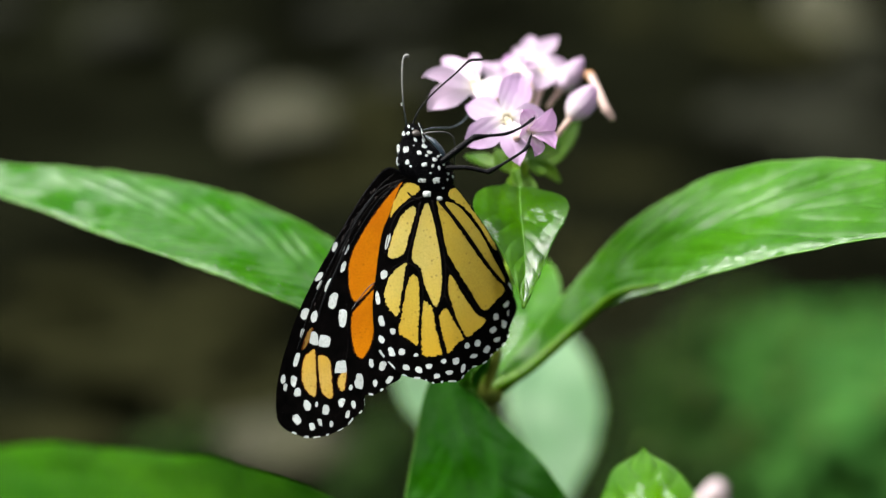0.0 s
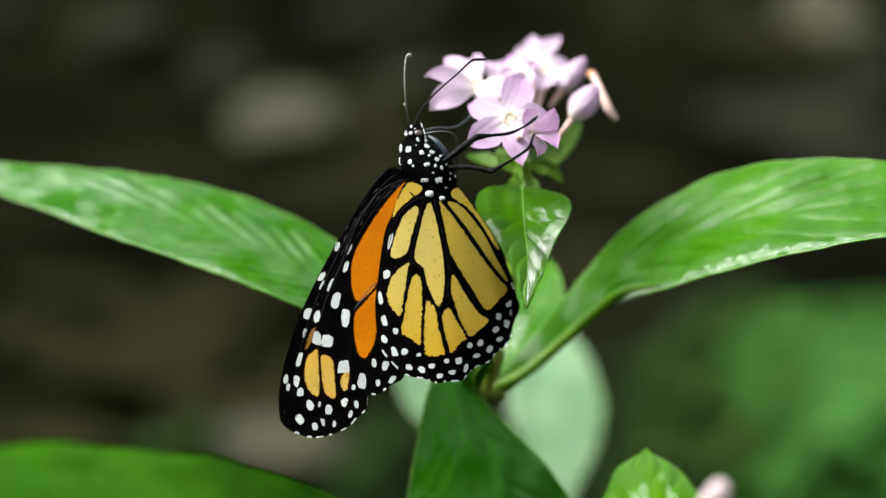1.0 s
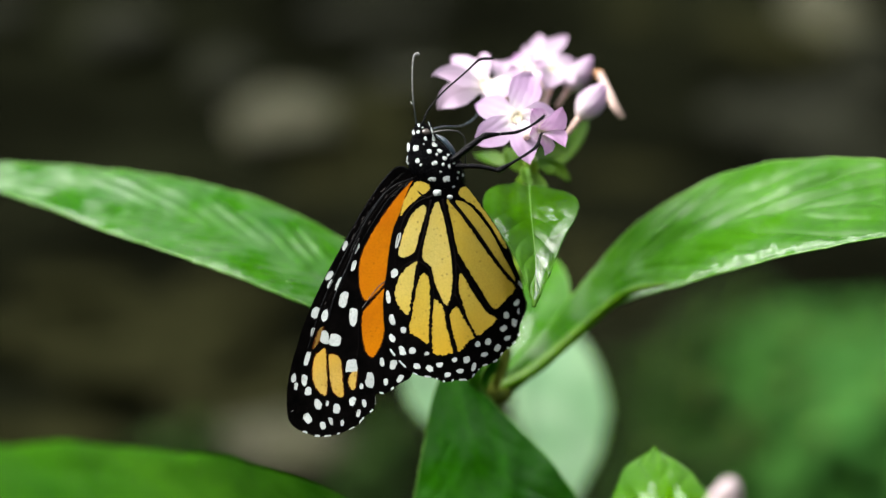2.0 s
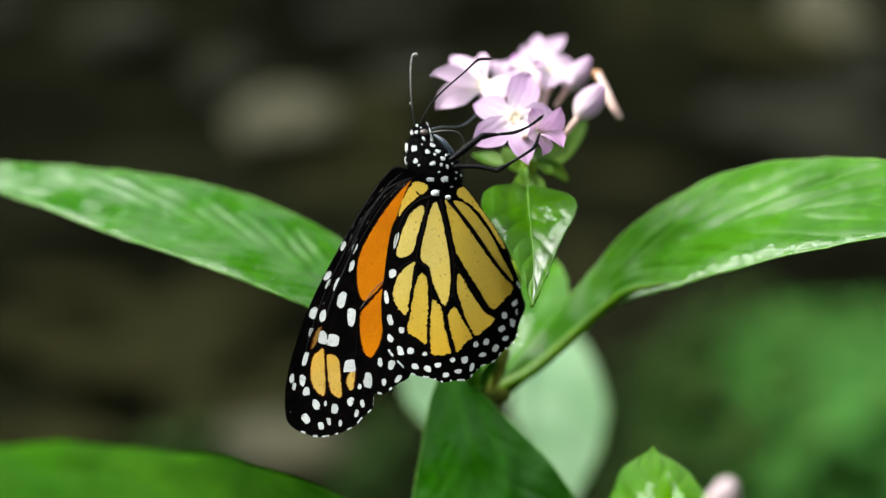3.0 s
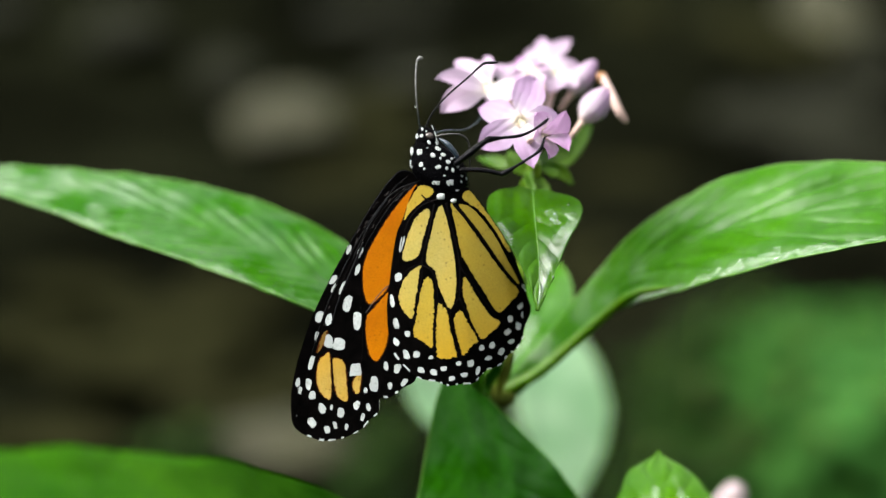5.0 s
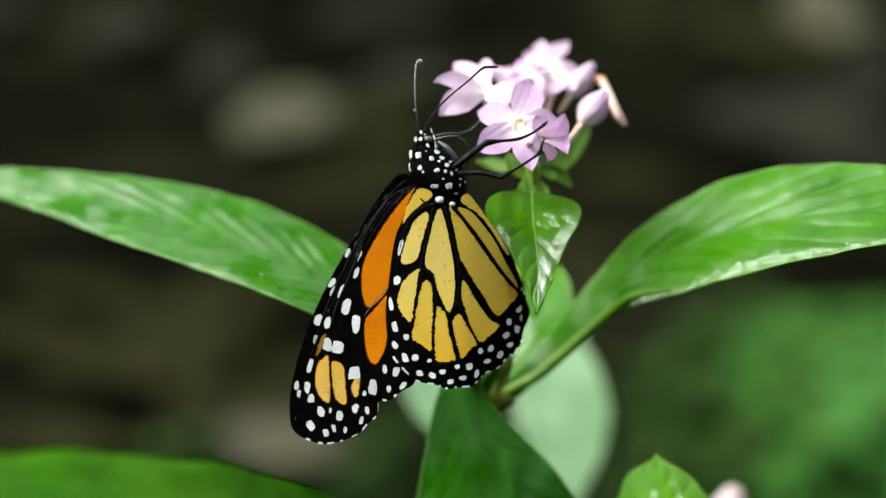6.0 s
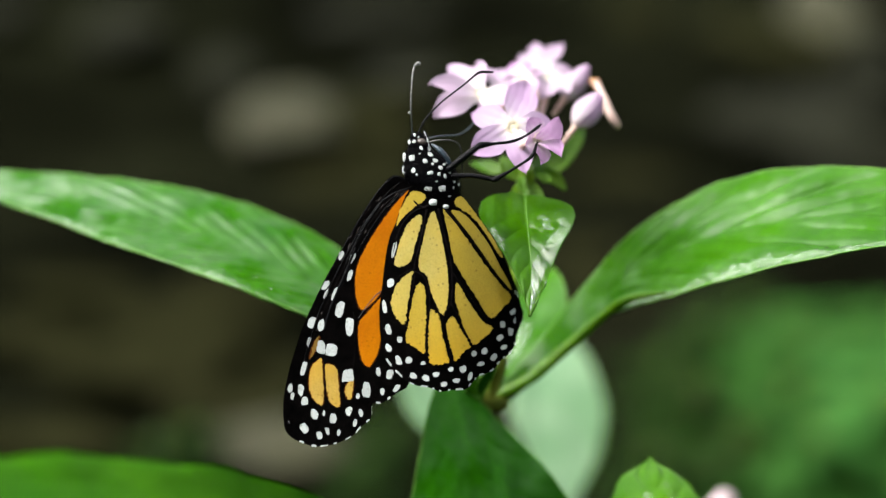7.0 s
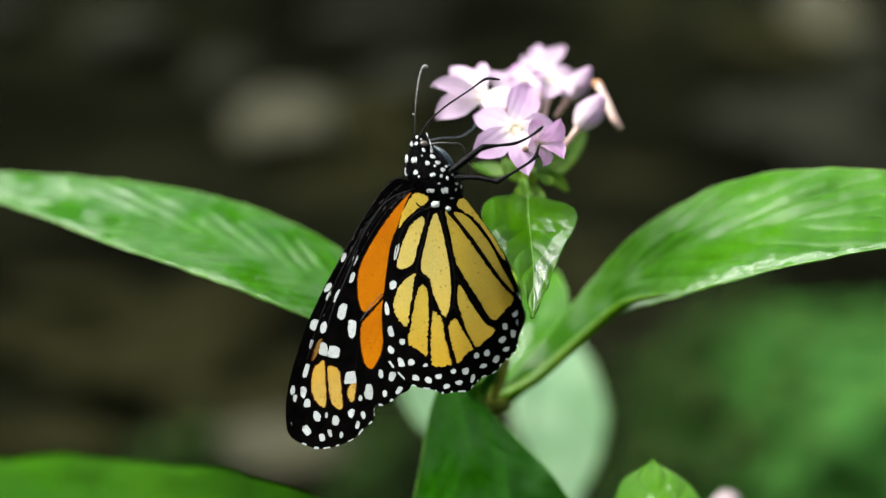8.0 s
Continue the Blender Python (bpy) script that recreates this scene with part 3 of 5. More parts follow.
def wing(butterfly, name, label, outline, cells, spots, surf, fringe, veins, own=None):
    """One wing: a black membrane, with coloured cells and white spots let into it. cells: (material, label, points)."""
    edge = catmull(outline, 5, True)
    edge = [Vector((p.x + 0.06 * noise.noise((p.x * 5, p.y * 5, 1)), p.y + 0.06 * noise.noise((p.x * 5, p.y * 5, 7)))) for p in edge]
    spots = [(x, y, a * 0.86, b * 0.88, tilt) for x, y, a, b, tilt in spots]
    loops = [edge] + [list(c[2]) if c[0] is WING_BROWN else frayed(c[2], 0.13 if c[0] in (CELL_TIP, CELL_DULL, CELL_RUST, CELL_ORANGE) else 0.22, k) for k, c in enumerate(cells)] + [ellipse(*sp, seed=k) for k, sp in enumerate(spots)]
    # white dashes along the wing's rim
    a, b = (min(range(len(edge)), key=lambda i: (edge[i] - Vector(q)).length) for q in fringe)
    middle = sum(edge, Vector((0, 0))) / len(edge)
    i = min(a, b)
    rng = random.Random(len(cells))
    while i + 4 < max(a, b):
        run = edge[i:i + rng.choice((2, 3, 3, 4))]
        deep = rng.uniform(0.14, 0.32)
        inward = [(middle - p).normalized() * deep for p in run]
        loops.append([p - q * 0.2 for p, q in zip(run, inward)] + [p.lerp(sum(run, Vector((0, 0))) / len(run), 0.15) + q for p, q in zip(run, inward)][::-1])
        i += len(run) + rng.choice((1, 1, 2))
    verts, faces = [], []
    for loop in loops:
        if sum(p.x * q.y - q.x * p.y for p, q in zip(loop, loop[1:] + loop[:1])) < 0:
            loop = loop[::-1]
        faces.append(list(range(len(verts), len(verts) + len(loop))))
        verts += loop
    xs, ys = [p.x for p in edge], [p.y for p in edge]
    for gx in np.arange(min(xs), max(xs), 1.3):
        for gy in np.arange(min(ys), max(ys), 1.3):
            verts.append(Vector((float(gx) + 0.21, float(gy) + 0.17)))
    co, _, tris, _, _, origin = geometry.delaunay_2d_cdt(verts, [], faces, 1, 1e-5)
    groups = {}
    for tri, ids in zip(tris, origin):
        if ids:
            groups.setdefault(max(ids), []).append(tri)
    root = part(name, plate(groups[0], co, surf, 0.0, -0.06, True), WING_BLACK, butterfly, label, own)
    for k, tri in sorted(groups.items()):
        if 0 < k <= len(cells):
            material, text, _ = cells[k - 1]
            part("wing_cell", plate(tri, co, surf, 0.004, -0.05, False), material, root, text)
        elif k > len(cells):
            part("wing_spot", plate(tri, co, surf, 0.012, -0.06, False), WING_WHITE, root)
    for line, r0, r1, material in veins:
        pts = [Vector((p.x, p.y, surf(p.x, p.y) - r0 * 0.45)) * 0.001 for p in catmull(line, 6)]
        part("wing_vein", tube(bmesh.new(), pts, spread([r0 * 0.001, r1 * 0.001], len(pts)), 6), material, root)
    return root


def hind_surface(x, y):
    return 3.0 - 0.012 * (x + 2) ** 2 * (1 if x > -2 else 1.6) - 0.1 * math.sin(x * 0.5 + y * 0.12) + 0.0008 * (y + 16) ** 2 - 0.056 * max(0.0, x - 3.0) ** 2 + 0.13 * math.exp(-((x * 0.8 + y * 0.6 + 0.2) / 0.5) ** 2) * (1 if -16 < y < -2 and x > 2 else 0)


def fore_surface(x, y):
    return 1.2 + 0.035 * (x + 10) + 0.06 * math.sin(x * 0.8 + y * 0.35)


HIND_OUTLINE = [(-2, 1), (-3.5, 2.3), (-5, 0.5), (-6.6, -4), (-7.7, -6.7), (-8.4, -10.5), (-9, -15.5), (-9.4, -19.5), (-9.1, -24.5),
                (-8.2, -27.7), (-6.6, -29.7), (-4.5, -31.6), (-2.5, -32.4), (-0.5, -32.7), (1.5, -33.4), (3.5, -33.1), (5.8, -33), (7, -31.9),
                (8.2, -30.8), (10.6, -30), (12, -28.5), (13.7, -27.2), (14.8, -25.7), (15.2, -23.7), (16.5, -20.6), (16, -18.5), (15, -15),
                (13.5, -11.5), (11.3, -7), (9.3, -4.3), (7.3, -1.5), (5.2, 1), (4.2, 1.4), (2, 0.3), (0, 0.5)]
HIND_CELLS = [
    (CELL_GOLD, "", [(-3.8, 1.7), (-1.5, 1.5), (-1.2, 0.4), (-3, -1), (-5, -2.7), (-6.4, -4.3), (-5.8, -1.5)]),
    (CELL_TAN, "", [(-2.3, -2.3), (-1.8, -3.5), (-3, -7.5), (-3.8, -10.5), (-5.8, -11.6), (-6.8, -11), (-6.3, -8.5), (-5, -5), (-3.8, -3.2)]),
    (CELL_TAN, "", [(0.1, -1.7), (0.7, -2.5), (1.5, -5.5), (2.5, -10.5), (2.8, -13.5), (2.8, -16.5), (2.3, -19.5), (1.5, -19.8), (0.5, -18), (-0.5, -15.5), (-1.1, -13.1), (-2.3, -12.1), (-2.5, -10.5), (-1.8, -7), (-0.8, -3)]),
    (CELL_TAN, "", [(-3.5, -12.2), (-3.6, -13.5), (-4.2, -17.5), (-4.9, -21.5), (-6.5, -20.5), (-7.4, -18), (-6.8, -15.5), (-5.5, -13.5)]),
    (CELL_GOLD, "", [(-2.4, -14.3), (-1.6, -14.6), (-1.2, -16), (-1.1, -19.5), (-1.3, -24), (-1.4, -26.7), (-3, -25.8), (-4.7, -24.5), (-4.5, -22.5), (-3.8, -18.5), (-3.2, -15.5)]),
    (CELL_GOLD, "", [(-0.3, -18.8), (1, -20), (1.5, -21.5), (2, -24.5), (2.8, -27.5), (2.5, -28.5), (0, -28.7), (-0.7, -27.5), (-0.8, -23.5), (-0.7, -20.5)]),
    (CELL_GOLD, "", [(3.2, -20.3), (4, -20.5), (5, -22.5), (6.7, -25.3), (5.5, -26.5), (4, -28.1), (3.3, -26.5), (2.6, -23.5), (2.3, -21.5)]),
    (CELL_GOLD, "", [(4.1, -14.3), (5.5, -16), (7, -18.5), (8.8, -21), (10.7, -22.5), (9, -24.3), (7.2, -25.2), (6, -23.5), (4.8, -20.5), (4, -17.5)]),
    (CELL_TAN_SHADED, "", [(1.8, -1.7), (2.8, -2.1), (5, -5), (7.5, -8.5), (10, -12), (12, -14.5), (14.1, -17), (12.5, -19), (10.8, -20.7), (9.5, -20), (8, -17.5), (6, -14.5), (4.5, -12), (3.5, -10), (2.8, -6.5)]),
    (CELL_TAN_SHADED, "", [(3.2, -1.7), (4.5, -1.6), (6, -2.5), (7.8, -4.5), (10, -7.5), (12, -11.2), (13.7, -14.2), (14.2, -15.5), (13.7, -15.6), (11.5, -13), (9, -9.5), (6.5, -6), (4.5, -3.5)]),
    (CELL_GOLD, "", [(3.7, -0.1), (4.8, 1), (5.9, 0.2), (7.6, -2), (9.6, -4.7), (11.5, -7.5), (12.6, -9.6), (11.8, -9.5), (10, -6.7), (8, -4), (6.2, -2.2), (4.6, -1.2)])]
HIND_SPOTS = [(-6.8, -8.5, 0.4, 1.7, -14), (-7.4, -14.3, 0.8, 0.9, 0), (-8.5, -18.5, 0.5, 1.4, 3), (-7.8, -22.5, 0.6, 1.1, 18), (-5.8, -24.3, 0.6, 0.7, 0), (-7.8, -25.7, 0.6, 0.9, 25),
              (-6, -27.9, 0.6, 1, 15), (-4.2, -27.9, 0.7, 0.7, 0), (-1.7, -28.4, 0.5, 0.4, 0), (-3.4, -30.6, 0.7, 0.6, 0), (-1.2, -31, 0.8, 0.6, -20), (0.6, -30.4, 0.7, 0.5, 0),
              (3.2, -29.5, 0.6, 0.5, 20), (5.3, -29.5, 0.7, 0.7, 0), (2, -32.1, 0.7, 0.5, 20), (4.2, -31.5, 0.8, 0.5, 0), (6.6, -30.8, 0.5, 0.9, -25), (7.3, -26.8, 0.6, 0.6, 0),
              (9.2, -26.4, 0.7, 0.7, 0), (8.5, -28.7, 0.8, 0.5, 0), (10.9, -27.6, 0.6, 0.8, -25), (12, -24.2, 0.8, 0.6, 30), (12.5, -21.9, 0.6, 0.7, 0), (14, -23.3, 0.6, 0.8, -10),
              (12.7, -26, 0.8, 0.5, 25), (14.5, -19.7, 0.8, 0.5, 35), (15, -21.3, 0.5, 0.6, -30), (15.1, -16.5, 0.3, 0.9, 20)]
FORE_OUTLINE = [(-2.3, 2.7), (-3.5, 3.3), (-5.8, 2.1), (-8, 0.5), (-10.5, -2.3), (-12.5, -5.3), (-14.5, -9.1), (-16.8, -13.1), (-18.8, -16.7), (-20.2, -20.3),
                (-21.5, -24.3), (-23, -28.5), (-24, -32.5), (-24.9, -36), (-25.4, -39), (-24.9, -41.5), (-23.2, -42.5), (-21, -43.2), (-19, -43.1), (-16.5, -42.5),
                (-14, -41.2), (-12.4, -39.5), (-10.9, -38.1), (-10.6, -35.7), (-8.8, -35.5), (-6.5, -33.8), (-4.3, -32.3), (-3.8, -27.5), (-3.8, -21.5), (-3.8, -13.5), (-3.2, -5.5), (-1.5, 0.5)]
FORE_CELLS = [
    (CELL_ORANGE, "", [(-4.2, 1.9), (-6.5, -0.3), (-9, -3.5), (-11.5, -7.5), (-13.2, -11), (-13.7, -14.5), (-13.2, -18), (-12.3, -19.1), (-10.5, -17.7), (-8.8, -15.3), (-7.6, -10.5), (-6.5, -5.5), (-5, -1.5)]),
    (CELL_ORANGE, "", [(-8.3, -16.5), (-8.2, -19.5), (-9.2, -24.5), (-9.8, -27), (-11.2, -29.1), (-12.5, -28), (-13.1, -24.5), (-13, -21.5), (-11.5, -19.5), (-10, -17.9)]),
    (CELL_TIP, "", [(-20.6, -28.3), (-19.7, -27.7), (-19.4, -30.5), (-19.3, -35.5), (-20.5, -35.5), (-21.7, -33.5), (-21.8, -31), (-21.3, -28.9)]),
    (CELL_TIP, "", [(-18.8, -28.7), (-17, -29.5), (-16.5, -33.5), (-16.4, -36), (-17.5, -36), (-18.5, -34.5), (-19, -30.5)]),
    (CELL_TIP, "", [(-15, -32), (-14, -31.5), (-14.3, -34.5), (-15, -34.8), (-15.5, -33.5)]),
    (CELL_DULL, "", [(-20.9, -24.7), (-20, -23.9), (-20.7, -26.3), (-21.7, -27.7)])]
FORE_SPOTS = [(-14.2, -10, 0.5, 1.2, -25), (-14.6, -13, 0.5, 1.2, -15), (-17.3, -16.3, 0.5, 1.5, -25), (-16.4, -19, 0.9, 1.7, -12), (-14.7, -22.1, 0.9, 2.1, -3), (-19.7, -21.8, 0.7, 1.3, -15),
              (-19.7, -25.7, 0.9, 1.4, -5), (-17.9, -26.2, 1.2, 1.3, -8), (-15, -30.7, 1.2, 1.3, 0), (-11.7, -33.2, 0.9, 1.6, -10), (-9.6, -30, 0.5, 0.9, 0), (-7.6, -30.5, 0.7, 1, -15),
              (-8.9, -33.5, 0.5, 0.8, 0), (-6.4, -32.9, 0.5, 0.9, -35), (-13.2, -34.3, 0.4, 0.6, -10), (-14.8, -37, 0.7, 1, -10), (-12.7, -37.3, 0.5, 0.8, 0), (-20.9, -37.5, 0.8, 1.1, 20),
              (-19.2, -37.3, 0.3, 0.6, 0), (-17.6, -38.3, 0.8, 1.1, 15), (-13.7, -39, 0.4, 0.8, -10), (-22.7, -40, 0.8, 1.1, 30), (-20, -41.3, 0.6, 0.8, 10), (-18.6, -40.5, 0.4, 0.8, 10),
              (-16.6, -40.8, 0.4, 0.7, -10), (-22.8, -29.5, 0.5, 1.5, -15), (-23.3, -33.3, 0.6, 1.2, -5), (-22.6, -35.2, 0.7, 0.9, 0)]
FAR_OUTLINE = [(-4, 3.7), (-6.8, 4.7), (-9, 3), (-11.5, -0.4), (-14, -4.5), (-16.5, -8.9), (-19, -13.5), (-21, -17.5), (-23, -22), (-24.5, -26.5),
               (-25.8, -31), (-26.5, -35.5), (-26.3, -40), (-25, -41.8), (-23.2, -42), (-18, -38.5), (-12, -25.5), (-6, -7.5), (-2.5, 1)]
FAR_SPOTS = [(-16.3, -9.5, 0.5, 1, -20), (-19, -14.8, 0.6, 1.1, -30), (-18.9, -16.3, 0.4, 1.1, -30), (-21.5, -21.4, 0.8, 1.2, -15), (-21.9, -24.9, 0.5, 1.1, -15), (-25.3, -33, 0.5, 1, -10),
             (-24.8, -34.5, 0.5, 0.8, 0), (-25.3, -38.9, 0.3, 0.4, 0), (-22.7, -29.5, 0.5, 1, -15), (-24.4, -36.4, 0.4, 0.6, 0)]


def flecks(lines, count, seed):
    """Small brown flecks strewn along lines on a wing's leading edge."""
    rng = random.Random(seed)
    out = []
    for _ in range(count):
        line = rng.choice(lines)
        k = rng.randrange(len(line) - 1)
        a, b = Vector(line[k]), Vector(line[k + 1])
        p = a.lerp(b, rng.random()) + Vector((rng.gauss(0, 0.25), rng.gauss(0, 0.25)))
        out.append((p.x, p.y, rng.uniform(0.12, 0.55), rng.uniform(0.04, 0.11), math.degrees(math.atan2((b - a).y, (b - a).x)) + rng.uniform(-12, 12)))
    return out


FAR_STREAKS = flecks([[(-6.2, 3.7), (-8.8, 1.5), (-11.2, -1.5), (-13.8, -5.3), (-16.2, -9.3)]], 12, 3)
FORE_STREAKS = flecks([[(-4.5, 2.3), (-7.2, 0.4), (-10, -2.5), (-12.4, -6.3), (-16, -12.7)], [(-4.5, 1.9), (-6.8, 0.1), (-9, -2.1)], [(-17.6, -15.5), (-19.5, -20), (-21, -24.5)]], 18, 4)


def body_z(x, y):
    """Height of the body's side towards the viewer."""
    for (x0, y0, r0, d0), (x1, y1, r1, d1) in zip(THORAX, THORAX[1:]):
        if y1 <= y <= y0:
            k = (y0 - y) / (y0 - y1)
            cx, r, d = x0 + (x1 - x0) * k, r0 + (r1 - r0) * k, d0 + (d1 - d0) * k
            return d * math.sqrt(max(0.04, 1 - ((x - cx) / r) ** 2))
    return 1.0


# rings of the body: middle, half breadth, half depth
THORAX = [(-2.9, 12.4, 0.5, 0.4), (-2.6, 11.6, 1.3, 1.1), (-2.3, 10.5, 1.9, 1.7), (-2.3, 9.3, 2.2, 2.0), (-1.7, 8.2, 3.3, 2.4), (-0.8, 6.6, 4.4, 2.9),
          (-0.4, 5.0, 4.8, 3.2), (0.4, 3.0, 4.5, 3.2), (1.2, 1.0, 3.5, 2.8), (1.6, -0.6, 2.3, 2.0), (1.8, -1.4, 1.2, 1.0)]
HEAD_END = 3
BODY_SPOTS = [(-3.2, 11.8, 0.3, 0.4, 0), (-2.5, 11.4, 0.2, 0.2, 0), (-4.1, 10.6, 0.3, 0.5, 0), (-3.3, 10.6, 0.4, 0.4, 0), (-2, 9.4, 0.3, 0.5, 35), (-0.6, 9.4, 0.3, 0.5, 0), (-5, 7.9, 0.3, 0.8, 0),
              (-3.7, 7.7, 0.6, 0.7, 0), (-2.3, 8.4, 0.2, 0.2, 0), (-0.4, 8.3, 0.6, 0.4, -20), (-1.3, 7.1, 0.5, 0.5, 0), (0.5, 7.2, 0.6, 0.4, -20), (0, 6.6, 0.3, 0.3, 0), (2, 6.5, 0.3, 0.3, 0),
              (2.7, 6.8, 0.4, 0.2, 0), (1.4, 5.9, 0.6, 0.5, -25), (-5.1, 5.6, 0.3, 0.8, 0), (-3.4, 5.5, 0.5, 0.6, 0), (-2.8, 4.7, 0.3, 0.3, 0), (-0.4, 5, 0.6, 0.5, 0), (1.1, 4.8, 0.3, 0.4, 0),
              (3, 5.3, 0.3, 0.5, 10), (2.2, 4.4, 0.3, 0.5, 0), (4.2, 4.5, 0.5, 0.3, 0), (3.8, 3.5, 0.3, 0.4, 0), (3.7, 2.1, 0.5, 0.7, -20), (1.7, 2.2, 0.8, 0.7, 10), (-0.8, 2.2, 0.9, 0.5, 0),
              (4.6, 3, 0.2, 0.4, 0), (0, -0.2, 0.9, 0.7, 0), (2.3, -0.9, 0.7, 0.5, 0), (3, 0.9, 0.4, 0.2, 0), (0.7, 3.5, 0.3, 0.2, 0)]


def ringed(rows, sides=28):
    bm = bmesh.new()
    rings = []
    for x, y, r, d in rows:
        rings.append([bm.verts.new(Vector((x + r * math.cos(a), y, d * math.sin(a))) * 0.001) for a in (2 * math.pi * k / sides for k in range(sides))])
    for a, b in zip(rings, rings[1:]):
        for k in range(sides):
            bm.faces.new((a[k], a[(k + 1) % sides], b[(k + 1) % sides], b[k]))
    for ring in (rings[0], rings[-1]):
        bm.faces.new(ring)
    bmesh.ops.recalc_face_normals(bm, faces=bm.faces)
    return bm


def dense(rows, per=5):
    return [tuple(p) for p in catmull_n(rows, per)]


def catmull_n(rows, per):
    rows = [np.array(r) for r in rows]
    out = []
    for i in range(len(rows) - 1):
        a, b, c, d = rows[max(i - 1, 0)], rows[i], rows[i + 1], rows[min(i + 2, len(rows) - 1)]
        for k in range(per):
            t = k / per
            out.append(0.5 * (2 * b + (c - a) * t + (2 * a - 5 * b + 4 * c - d) * t * t + (3 * b - a - 3 * c + d) * t ** 3))
    out.append(rows[-1])
    return out


def fur(rows, count, seed, length=0.55):
    """Short black hairs standing off the body."""
    rng = random.Random(seed)
    bm = bmesh.new()
    for _ in range(count):
        i = rng.randrange(len(rows) - 1)
        k = rng.random()
        x, y, r, d = (p + (q - p) * k for p, q in zip(rows[i], rows[i + 1]))
        a = rng.uniform(0, 2 * math.pi)
        base = Vector((x + r * math.cos(a), y, d * math.sin(a)))
        out = Vector((math.cos(a), rng.uniform(-0.9, 0.3), math.sin(a))).normalized()
        tip = base + out * length * rng.uniform(0.5, 1.2)
        side = out.cross(Vector((rng.random() - 0.5, rng.random() - 0.5, rng.random() - 0.5))).normalized() * 0.035
        bm.faces.new([bm.verts.new(p * 0.001) for p in (base + side, base - side, tip)])
    return bm


def limb(points, radii, per=6, sides=8):
    pts = [Vector(p) * 0.001 for p in catmull(points, per)]
    return tube(bmesh.new(), pts, [r * 0.001 for r in spread(radii, len(pts))], sides)


def spiny(points, radii, seed):
    """A leg with fine spines standing off it, and a pair of claws at its end."""
    bm = limb(points, radii)
    rng = random.Random(seed)
    line = catmull(points, 6)
    for k in range(len(line) * 2):
        i = rng.randrange(4, len(line) - 1)
        along = (line[i] - line[i - 1]).normalized()
        off = along.cross(Vector((rng.uniform(-1, 1), rng.uniform(-1, 1), rng.uniform(-1, 1)))).normalized()
        base = line[i] + off * 0.12
        tip = base + (off * 0.5 + along * 0.6).normalized() * rng.uniform(0.25, 0.5)
        side = along.cross(off) * 0.03
        bm.faces.new([bm.verts.new(p * 0.001) for p in (base + side, base - side, tip)])
    end, way = line[-1], (line[-1] - line[-4]).normalized()
    for turn in (-1, 1):
        side = Vector((-way.y, way.x, 0)) * turn * 0.22
        tube(bm, [end * 0.001, (end + way * 0.2 + side) * 0.001, (end + way * 0.4 + side * 0.6) * 0.001], [0.00008, 0.00006, 0.00002], 5)
    return bm


def hinged(name, points, radii, material, parent, label=""):
    """A limb whose origin lies at its first point, so that it can swing there."""
    base = Vector(points[0])
    ob = part(name, limb([Vector(p) - base for p in points], radii), material, parent, label)
    ob.location = base * 0.001
    return ob


def swollen(points, by):
    """A cell's outline moved outwards by so many mm."""
    pts = [Vector(p) for p in points]
    turn = 1 if sum(p.x * q.y - q.x * p.y for p, q in zip(pts, pts[1:] + pts[:1])) > 0 else -1
    out = []
    for a, p, b in zip(pts[-1:] + pts[:-1], pts, pts[1:] + pts[:1]):
        way = (b - a).normalized()
        out.append(p + Vector((way.y, -way.x)) * turn * by)
    return out


